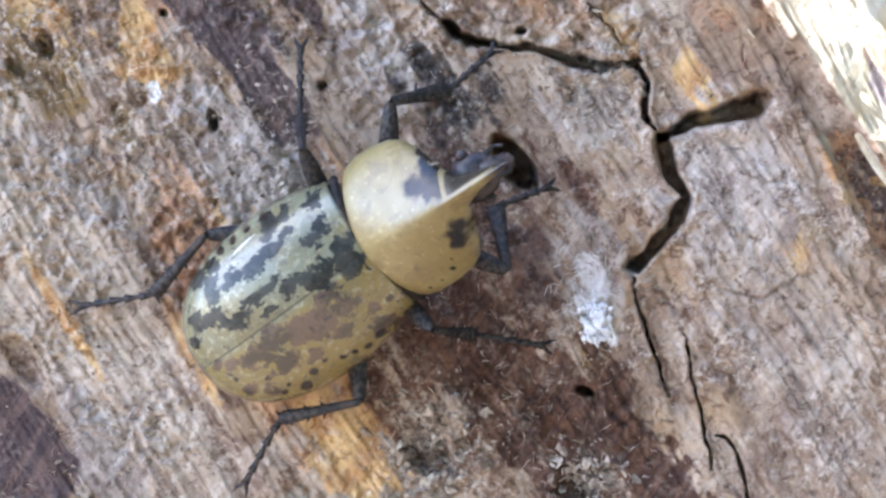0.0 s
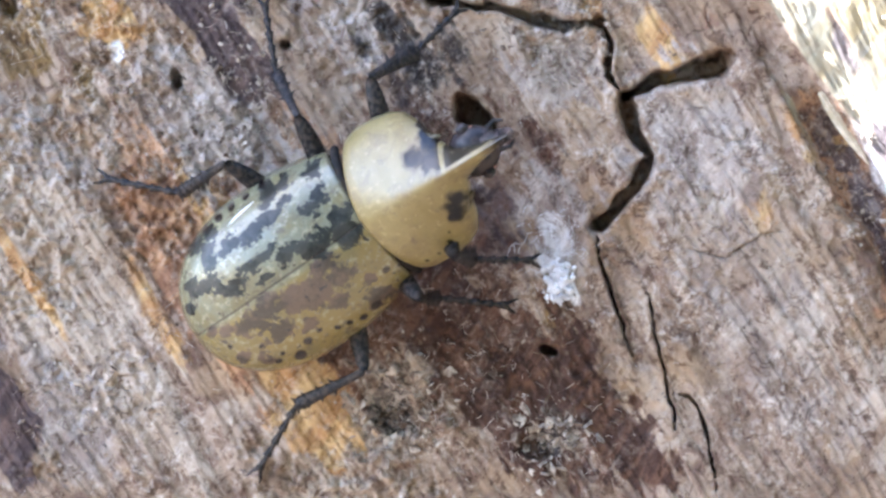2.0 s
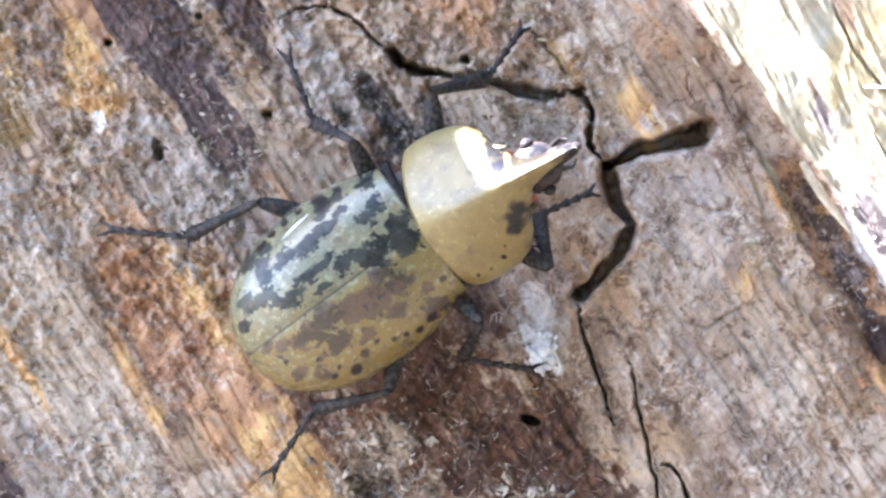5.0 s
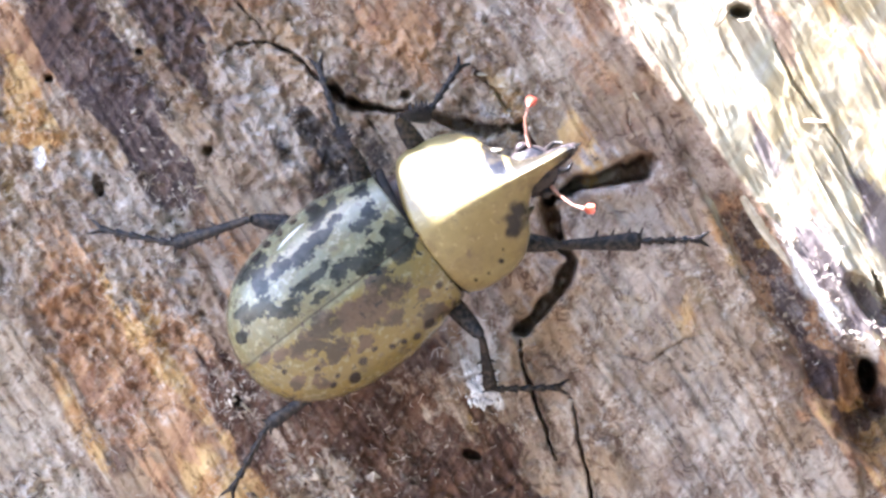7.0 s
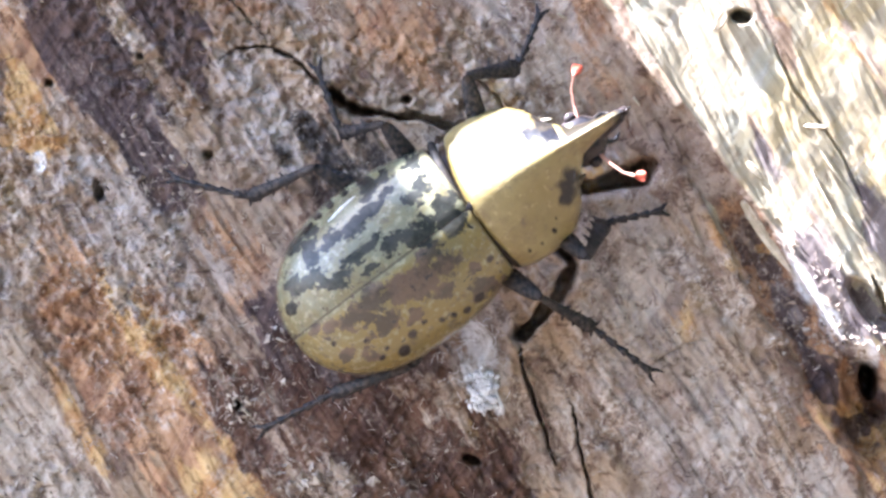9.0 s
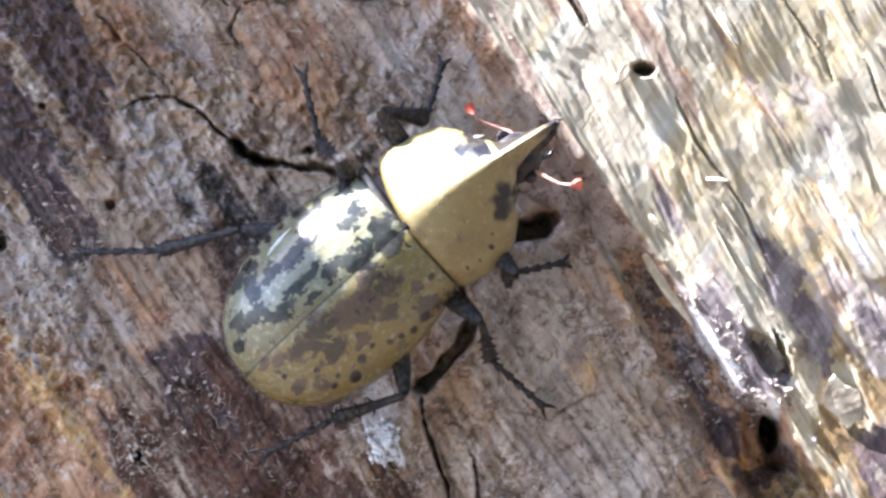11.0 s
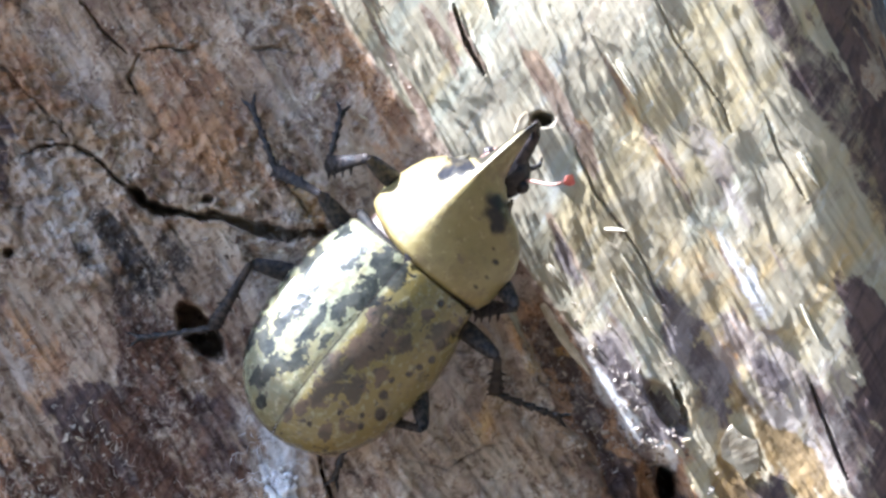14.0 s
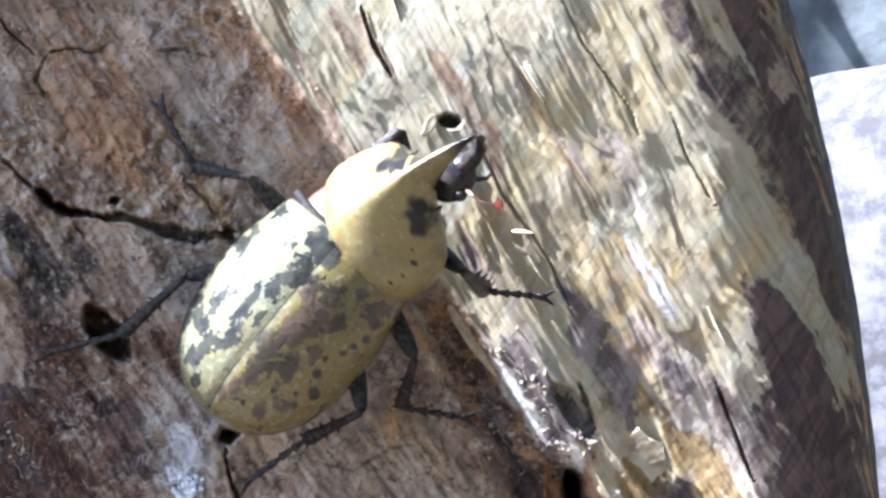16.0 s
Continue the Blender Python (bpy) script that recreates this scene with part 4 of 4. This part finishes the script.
FEET["middle", 1] = [(0, 533, 62, 533, 172, 0), (4.4, 528, 55, 570, 165, 0), (5.4, 650, 10, 690, 110, 5), (6.3, 762, -18, 790, 75, 0), (9.9, 757, -20, 796, 83, 0),
    (10.8, 880, -90, 910, 20, 5), (11.6, 990, -130, 1003, -30, 0), (16, 992, -132, 1060, -8, 0)]
FEET["middle", -1] = [(0, 984, 615, 875, 597, 0), (4.4, 982, 614, 905, 612, 0), (5.3, 1100, 600, 1000, 580, 4), (6.3, 1211, 575, 1120, 575, 0), (8.6, 1211, 567, 1140, 572, 0),
    (9.0, 1367, 548, 1262, 468, 5), (9.5, 1215, 405, 1150, 380, 6), (10.4, 1300, 500, 1230, 430, 4), (11.2, 1370, 527, 1280, 450, 0), (12.5, 1370, 528, 1290, 460, 0),
    (13.0, 1566, 448, 1454, 397, 0), (16, 1569, 438, 1480, 424, 0)]
FEET["hind", 1] = [(0, 118, 546, 268, 522, 0), (1.1, 120, 542, 275, 515, 0), (1.5, 181, 500, 331, 470, 4), (1.9, 230, 383, 375, 412, 0), (4.4, 229, 383, 385, 407, 0),
    (5.4, 300, 330, 450, 340, 4), (6.4, 357, 287, 500, 315, 0), (8.6, 357, 280, 530, 320, 0), (9.0, 490, 188, 632, 224, 3), (9.5, 488, 238, 660, 232, 0), (11.2, 500, 235, 690, 232, 0),
    (12.0, 640, 150, 800, 150, 3), (12.5, 772, 285, 880, 285, 0), (16, 783, 330, 940, 290, 0)]
FEET["hind", -1] = [(0, 422, 878, 480, 772, 0), (0.6, 440, 850, 470, 770, 0), (1.0, 550, 868, 590, 740, 3), (1.5, 512, 935, 592, 792, 0), (2.6, 510, 910, 580, 800, 0), (3.5, 530, 850, 590, 740, 2),
    (4.3, 560, 800, 620, 720, 0), (6.5, 582, 805, 645, 692, 0), (8.0, 596, 773, 655, 625, 0), (8.5, 636, 682, 766, 601, 3), (9.5, 660, 610, 765, 572, 0),
    (10.8, 800, 600, 900, 560, 4), (11.8, 930, 600, 985, 530, 0), (13.1, 930, 590, 985, 530, 0), (13.5, 1143, 572, 1150, 510, 0), (16, 1138, 566, 1200, 520, 0)]


def between(rows, t):
    ts = [r[0] for r in rows]
    return [float(np.interp(t, ts, [r[k] for r in rows])) for k in range(1, len(rows[0]))]


def body_pose(t):
    gx, gy, heading = between(BODY_PLACES + BODY_PLACES_LATER, t)
    roll, pitch, pro, nod, yaw = between(LEAN, t)
    a = radians(heading)
    turn = Matrix(((math.cos(a), -math.sin(a), 0), (0, 0, -1), (math.sin(a), math.cos(a), 0))).to_4x4()
    turn = turn @ Matrix.Rotation(radians(-roll), 4, "X") @ Matrix.Rotation(radians(-pitch), 4, "Y")
    corner = turn @ (Vector((0, -9.9, 5.4)) * MM)
    p = spot(gx, gy, 0.0)
    lift = 0.0035 + 0.004 * math.sin(radians(roll))
    return Matrix.Translation((p.x - corner.x, -lift, p.z - corner.z)) @ turn


def bone(a, b, up):
    """A pose at a, with +x towards b and +z near up."""
    x = (b - a).normalized()
    y = up.cross(x).normalized()
    return Matrix.Translation(a) @ Matrix((x, y, x.cross(y))).transposed().to_4x4()


def leg_poses(which, side, t, body):
    """The poses of thigh, shin and foot that bring the claw to its place at t."""
    la, lb, lc = (v * MM for v in LENGTHS[which])
    cx, cy, cz = COXA[which]
    cgx, cgy, agx, agy, lift = between(FEET[which, side], t)
    inv = body.inverted()
    hip = Vector((cx, side * cy, cz)) * MM
    claw, ankle = inv @ spot(cgx, cgy, 0.0012 + lift * MM), inv @ spot(agx, agy, 0.003 + 0.6 * lift * MM)
    up = inv.to_3x3() @ Vector((0, -1, 0))
    ankle = claw + (ankle - claw).normalized() * lc
    reach = ankle - hip
    d = min(max(reach.length, abs(la - lb) + 0.0005), (la + lb) * 0.995)
    ankle = hip + reach.normalized() * d
    x = (la * la - lb * lb + d * d) / (2 * d)
    pole = Vector({"front": (0.0, side * 0.7, 0.6), "middle": (0.2, side * 0.6, 0.7), "hind": (-0.3, side * 0.8, 0.4)}[which])
    pole = (pole - pole.dot(reach.normalized()) * reach.normalized()).normalized()
    knee = hip + reach.normalized() * x + pole * math.sqrt(max(0, la * la - x * x))
    thigh, shin, foot = bone(hip, knee, up), bone(knee, ankle, up), bone(ankle, claw, up)
    return thigh, thigh.inverted() @ shin, thigh.inverted() @ foot


def motions():
    times = sorted({round(0.25 * k, 3) for k in range(65)})
    rows = [(t, body_pose(t)) for t in times]
    walk(beetle, rows)
    hinge = Matrix.Translation(Vector((0, 0, 9)) * MM)
    neck = Matrix.Translation(Vector((15, 0, 9)) * MM)
    pro_rows, head_rows = [], []
    for t in times:
        _, _, pro, nod, yaw = between(LEAN, t)
        twist = float(np.interp(t, (6.3, 8, 12.5, 15, 16), (0, 3, 7, 10, 14)))
        p = hinge @ Matrix.Rotation(radians(-twist), 4, "X") @ Matrix.Rotation(radians(yaw), 4, "Z") @ Matrix.Rotation(radians(-pro), 4, "Y") @ hinge.inverted()
        pro_rows.append((t, p))
        head_rows.append((t, p @ neck @ Matrix.Rotation(radians(nod), 4, "Y") @ neck.inverted()))
    walk(PRO, pro_rows)
    walk(HEAD, head_rows)
    for side, stalk, club in FEELERS:
        root = Matrix.Translation(Vector((17.6, side * 3.0, 8.6)) * MM)
        folds = [(0, -175), (4.6, -175), (6.3, 4), (8.0, -4), (9.7, 0), (11.8, -95 if side > 0 else 6), (13.2, -105 if side > 0 else 10), (16, -110 if side > 0 else 4)]
        rows_f = []
        for t in times:
            (a,) = between(folds, t)
            tuck = float(np.interp(t, (4.6, 6.0), (105, 0)))
            rows_f.append((t, root @ Matrix.Rotation(radians(-side * a), 4, "Z") @ Matrix.Rotation(radians(-side * tuck), 4, "X") @ root.inverted()))
        walk(stalk, rows_f)
        walk(club, rows_f)
    for (which, side), parts in LEGS.items():
        poses = [(t, leg_poses(which, side, t, body)) for t, body in rows]
        for k, ob in enumerate(parts):
            walk(ob, [(t, p[k]) for t, p in poses])


# ---- round about ----
def ground():
    n, size = 60, 60.0
    verts = [((i / n - 0.5) * size, (j / n - 0.5) * size, 0.06 * noise.noise((i * 0.7, j * 0.7, 0))) for i in range(n + 1) for j in range(n + 1)]
    w = n + 1
    faces = [(i * w + j, (i + 1) * w + j, (i + 1) * w + j + 1, i * w + j + 1) for i in range(n) for j in range(n)]
    tagged(mesh_object("ground", verts, faces, plain_material("leaf_litter", (0.03, 0.021, 0.013), (0.085, 0.062, 0.038), 14, 0.9, 0.02)), "brown forest floor with leaf litter", "ground", kind="structure")


def background_stump():
    """A pale sunlit stump some way behind the trunk."""
    verts, faces, sides = [], [], 64
    zs = [-0.1, 0.05, 0.2, 0.5, 0.8, 1.0, 1.1, 1.118]
    for i, z in enumerate(zs):
        for k in range(sides):
            a = 2 * math.pi * k / sides
            r = (0.2 + 0.12 * max(0, 0.3 - z)) * (1 + 0.05 * noise.noise((4 * math.cos(a), 4 * math.sin(a), z * 2)) + 0.02 * noise.noise((14 * math.cos(a), 14 * math.sin(a), z)))
            r *= 0.93 if i == len(zs) - 1 else 1
            verts.append((0.37 + r * math.cos(a), 1.15 + r * math.sin(a), z + (0.03 * math.cos(a) if z > 1 else 0)))
    for i in range(len(zs) - 1):
        for k in range(sides):
            j = (k + 1) % sides
            faces.append((i * sides + k, i * sides + j, (i + 1) * sides + j, (i + 1) * sides + k))
    faces.append(tuple(range((len(zs) - 1) * sides, len(zs) * sides)))
    m = Mat("bleached_bark", 0.8)
    n = m.noise(48, 6, 0.7, m.coords((0, 0, 0), (1, 1, 0.6)))
    m.colour(m.mix(m.ramp(n, 0.38, 0.6), (0.025, 0.023, 0.028), (0.085, 0.081, 0.095)))
    stump = mesh_object("tree_stump", verts, faces, m.m)
    tagged(stump, "pale bleached tree stump standing behind", "stump")


def forest():
    """Trees all round: one is built, the rest are copies."""
    rnd = random.Random(5)
    tree = tagged(new("tree"), "leafy green tree with a dim grey trunk", "tree", group="forest round about")
    path = [(0, 0, -0.2), (0.02, 0, 0.5), (0.05, 0.02, 2.0), (0.0, 0.05, 4.0), (0.08, 0.0, 6.5)]
    mesh_object("trunk", *tube_data(path, [0.3, 0.2, 0.17, 0.13, 0.05], 18), DIM_BARK, tree)
    for k in range(5):
        a, z = 1.25 * k, 2.2 + 0.7 * k
        tip = Vector((1.3 * math.cos(a), 1.3 * math.sin(a), z + 0.7))
        mesh_object("limb", *tube_data([Vector((0.02, 0.02, z)), tip * 0.5 + Vector((0, 0, 0.5 * z)), tip], [0.07, 0.045, 0.015], 8), DIM_BARK, tree)
    v, f = [], []
    for k in range(2600):
        clump = rnd.randrange(26)
        c = random.Random(clump)
        p = Vector((c.gauss(0, 0.95), c.gauss(0, 0.95), c.uniform(0.9, 7.0))) + Vector((rnd.gauss(0, 0.35), rnd.gauss(0, 0.35), rnd.gauss(0, 0.35)))
        a = Vector((rnd.gauss(0, 1), rnd.gauss(0, 1), rnd.gauss(0, 1))).normalized() * 0.12
        b = a.cross(Vector((rnd.gauss(0, 1), rnd.gauss(0, 1), rnd.gauss(0, 1)))).normalized() * 0.07
        n = len(v)
        v += [p - a, p + b, p + a, p - b]
        f += [(n, n + 1, n + 2), (n, n + 2, n + 3)]
    tagged(mesh_object("crown", v, f, LEAF, tree), kind="stuff")
    tree.matrix_basis = pose(0.5, 3.6, 0)
    places = [(1.9, 5.5), (3.4, 3.6), (4.2, 1.2), (4.0, -1.2), (3.2, -3.2), (1.4, -4.2), (-0.6, -4.8), (-2.6, -5.2), (2.2, -6.0), (5.6, -2.6), (5.8, 0.4), (-2.4, 4.6), (-4.6, 3.0), (0.4, -6.6), (4.6, -5.0)]
    for k, (x, y) in enumerate(places):
        s = rnd.uniform(0.85, 1.25)
        one = copy_thing(tree, pose(x, y, 0, 0, 0, 47 * k))
        one.scale = (s, s, s)


def details():
    """Splinters, chips, crumbs and the white tuft on the dead wood."""
    rnd = random.Random(21)
    grain = Vector((0.527, 0, -0.85))
    # splinters that lie along the grain of the bleached strip
    pale = plain_material("bleached_splinter", (0.42, 0.36, 0.25), (0.64, 0.57, 0.44), 300, 0.8, 0.0003)
    dry_wood = plain_material("dry_flake", (0.22, 0.17, 0.11), (0.38, 0.32, 0.23), 300, 0.8, 0.0003)
    meshes = []
    for k in range(8):
        length, w, t = rnd.uniform(5, 13), rnd.uniform(0.35, 1.0), rnd.uniform(0.3, 0.6)
        rows = []
        for i in range(7):
            s = i / 6
            taper = (math.sin(math.pi * min(1, 0.15 + s * 0.9))) ** 0.7 + 0.06
            bend = 0.6 * math.sin(2.2 * s + k)
            x = (s - 0.5) * length
            rows.append([(x, bend * 0.12 - w * taper, -0.35), (x, bend * 0.12 - 0.3 * w * taper, t * taper), (x, bend * 0.12 + 0.5 * w * taper, 0.7 * t * taper), (x, bend * 0.12 + w * taper, -0.35)])
        verts = [Vector(p) * MM for row in rows for p in row]
        faces = [(4 * i + j, 4 * i + 4 + j, 4 * i + 5 + j, 4 * i + 1 + j) for i in range(6) for j in range(3)] + [(3, 2, 1, 0), (24, 25, 26, 27)]
        me = bpy.data.meshes.new("splinter")
        me.from_pydata([tuple(v) for v in verts], [], faces)
        me.materials.append(pale)
        meshes.append(me)

    def lay(name, mesh, gx, gy, turn, lift, scale, tilt=0.0, label="", parent=DEAD_TREE):
        ob = new(name, mesh)
        ob.parent = parent
        a = radians(turn)
        x, z = Vector((math.sin(a), 0, -math.cos(a))), Vector((0, -1, 0))
        m = Matrix((x, z.cross(x), z)).transposed().to_4x4()
        ob.matrix_local = Matrix.Translation(spot(gx, gy, plan_height(gx, gy) + lift)) @ m @ Matrix.Rotation(radians(tilt), 4, "Y") @ Matrix.Diagonal((*scale, 1))
        return tagged(ob, label)

    for k in range(12):
        gy = rnd.uniform(-330, 700)
        gx = 1362 + 0.75 * gy + rnd.random() ** 1.3 * 640
        if gx > edge_at(gy) - 200 or math.hypot(gx - 1738, gy - 560) < 130:
            continue
        lay("splinter", rnd.choice(meshes), gx, gy, 32 + rnd.gauss(0, 5), 0.0002, (rnd.uniform(0.4, 1.0), rnd.uniform(0.4, 1.0), rnd.uniform(0.4, 0.8)), rnd.gauss(0, 1.5))
    # a flat chip of pale wood
    chip = []
    for k in range(5):
        n, q = rnd.randrange(5, 8), rnd.uniform(0.8, 1.5)
        outline = [(q * rnd.uniform(0.7, 1.5) * math.cos(6.283 * i / n), q * rnd.uniform(0.4, 0.9) * math.sin(6.283 * i / n)) for i in range(n)]
        verts = [Vector((x, y, -0.6)) * MM for x, y in outline] + [Vector((0.85 * x, 0.85 * y, 0.15 + 0.12 * x)) * MM for x, y in outline]
        me = bpy.data.meshes.new("chip")
        me.from_pydata([tuple(v) for v in verts], [], [tuple(reversed(range(n))), tuple(range(n, 2 * n))] + [(i, (i + 1) % n, n + (i + 1) % n, n + i) for i in range(n)])
        me.materials.append(dry_wood)
        chip.append(me)
    lay("splinter", meshes[1], 1645, 106, 88, 0.0006, (0.35, 0.6, 0.8), 3)
    lay("chip", chip[1], 1478, -84, 150, 0.0008, (1.0, 0.8, 0.9), 8, "upright white chip")
    for gx, gy, turn in ((1115, -128, -35), (1198, -92, 60), (1058, 20, 85), (1330, 60, 40), (700, 480, 70), (640, 610, 50)):
        lay("splinter", meshes[3], gx, gy, turn, 0.0004, (0.22, 0.5, 0.8), 4)
    lay("splinter", meshes[6], 1560, 300, 33, 0.0002, (0.9, 1.1, 0.8), 1)
    flake_verts, flake_n = [], 11
    for top in (0, 1):
        for k in range(flake_n):
            a = 2 * math.pi * k / flake_n
            q = 2.6 * (1 + 0.35 * rnd.uniform(-1, 1))
            x, y = 1.7 * q * math.cos(a), 0.8 * q * math.sin(a)
            flake_verts.append(Vector((x, y, 0.1 * x + 0.05 * y * y + 0.35 * top + (0 if top else -0.8))) * MM)
    flake = bpy.data.meshes.new("flake")
    flake.from_pydata([tuple(v) for v in flake_verts], [], [tuple(reversed(range(flake_n))), tuple(range(flake_n, 2 * flake_n))] + [(k, (k + 1) % flake_n, flake_n + (k + 1) % flake_n, flake_n + k) for k in range(flake_n)])
    flake.materials.append(dry_wood)
    lay("flake", flake, 1868, 498, 28, 0.0010, (0.8, 0.95, 0.5), 6, "curled pale flake")
    # crumbs
    chips, tones = [], plain_material("wood_crumb", (0.1, 0.065, 0.045), (0.5, 0.43, 0.36), 420, 0.9, 0.0003, 0.35, 0.65)
    for cx, cy, r, n in ((1600, 470, 50, 60), (760, 785, 75, 260), (1040, 850, 60, 160), (60, 60, 80, 200), (450, 270, 120, 240), (1010, 105, 70, 90), (1060, 170, 80, 120), (1130, 130, 30, 40), (230, 760, 130, 220), (620, 590, 40, 60), (700, 470, 60, 70), (1700, 470, 80, 110), (500, 400, 320, 150), (900, 650, 260, 140), (1200, 650, 200, 110), (700, -100, 260, 120), (1100, -150, 220, 110), (1575, 340, 70, 60), (200, 400, 200, 120)):
        for k in range(n):
            gx, gy = cx + rnd.gauss(0, r * 0.6), cy + rnd.gauss(0, r * 0.6)
            p, s = spot(gx, gy, plan_height(gx, gy)), rnd.uniform(0.15, 0.75) ** 1.0 * (1.5 if cx in (760, 1040) else 0.5 if r >= 200 else 0.9) * MM
            axes = [Vector((rnd.gauss(0, 1), rnd.gauss(0, 1), rnd.gauss(0, 1))).normalized() * s * rnd.uniform(0.4, 1.3) for _ in range(3)]
            verts = [p + v * q for v in axes for q in (1, -1)]
            chips.append((verts, [(0, 2, 4), (2, 1, 4), (1, 3, 4), (3, 0, 4), (2, 0, 5), (1, 2, 5), (3, 1, 5), (0, 3, 5)]))
    tagged(mesh_object("wood_crumbs", *joined(*chips), tones, None, "", False), "loose brown and whitish crumbs of rotten wood", "crumbs", kind="stuff")
    # pale fibres that stand up from the rotten parts
    dry = plain_material("dry_fibre", (0.28, 0.22, 0.17), (0.6, 0.53, 0.46), 300, 0.85)
    fibres = []
    for cx, cy, r, n in ((440, 290, 130, 420), (170, 300, 160, 260), (640, 230, 90, 140), (1050, 200, 90, 160), (760, 785, 70, 220), (1040, 850, 70, 130), (1060, 170, 80, 90), (230, 700, 170, 260), (120, 330, 120, 130), (620, 600, 70, 80), (1640, 420, 90, 120), (1240, 250, 60, 60), (700, 520, 110, 130), (950, 720, 160, 140), (1320, 420, 160, 80), (620, -60, 220, 110), (1050, -130, 220, 100)):
        for k in range(n):
            gx, gy = cx + rnd.gauss(0, r * 0.6), cy + rnd.gauss(0, r * 0.6)
            p = spot(gx, gy, plan_height(gx, gy) - 0.0001)
            d = Vector((rnd.gauss(0.3, 0.8), 0, rnd.gauss(-0.45, 0.8))).normalized() * rnd.uniform(0.5, 2.0) * MM
            mid = p + d * 0.5 + Vector((rnd.gauss(0, 0.15), -rnd.uniform(0.15, 0.5), rnd.gauss(0, 0.15))) * MM
            fibres.append(tube_data([p, mid, p + d + Vector((0, -0.0002, 0))], [0.045 * MM, 0.04 * MM, 0.02 * MM], 3))
    tagged(mesh_object("wood_fibres", *joined(*fibres), dry, None), "pale loose fibres on rotten wood", "fibres", kind="stuff")
    # white tuft beside the crack
    white = plain_material("white_down", (0.62, 0.62, 0.66), (0.85, 0.85, 0.88), 500, 0.9, 0.0003)
    tuft = tagged(new("fungus_tuft"), "white cottony tuft of fungus stuck in the wood", "fungus")
    lumps_made = []
    for k in range(120):
        s = rnd.random()
        gx, gy = 1060 - 8 * s + rnd.gauss(0, 11), 535 + 70 * s + rnd.gauss(0, 6)
        p, r = spot(gx, gy, plan_height(gx, gy) + 0.0004), rnd.uniform(0.18, 0.42) * (0.5 + 0.9 * math.sin(math.pi * s)) * MM
        verts = []
        for i in range(7):
            for j in range(10):
                d = Vector((math.sin(math.pi * i / 6) * math.cos(0.628 * j), math.sin(math.pi * i / 6) * math.sin(0.628 * j), math.cos(math.pi * i / 6)))
                verts.append(p + d * r * (1 + 0.6 * noise.noise(d * 3 + Vector((k, 0, 0)))))
        lumps_made.append((verts, [(i * 10 + j, i * 10 + (j + 1) % 10, (i + 1) * 10 + (j + 1) % 10, (i + 1) * 10 + j) for i in range(6) for j in range(10)]))
    mesh_object("core", *joined(*lumps_made), white, tuft)
    hairs = []
    for k in range(130):
        gx, gy = 1048 + rnd.gauss(0, 27), 520 + rnd.gauss(0, 42)
        p = spot(gx, gy, plan_height(gx, gy) + 0.0003)
        d = Vector((rnd.gauss(0, 1), 0, rnd.gauss(0, 1))).normalized() * rnd.uniform(0.6, 1.8) * MM
        mid = p + d * 0.5 + Vector((rnd.gauss(0, 0.3), -rnd.uniform(0.1, 0.4), rnd.gauss(0, 0.3))) * MM
        hairs.append(tube_data([p, mid, p + d], [0.035 * MM, 0.04 * MM, 0.015 * MM], 3))
    tagged(mesh_object("threads", *joined(*hairs), white, tuft), kind="stuff")


leaf_green = Mat("leaf", 0.5)
leaf_green.colour(leaf_green.mix(leaf_green.ramp(leaf_green.noise(30), 0.4, 0.6), (0.04, 0.075, 0.02), (0.07, 0.115, 0.032)))
LEAF = leaf_green.m
DIM_BARK = plain_material("dim_bark", (0.06, 0.067, 0.075), (0.15, 0.165, 0.18), 9, 0.9, 0.01)
ground()
background_stump()
forest()
details()
motions()
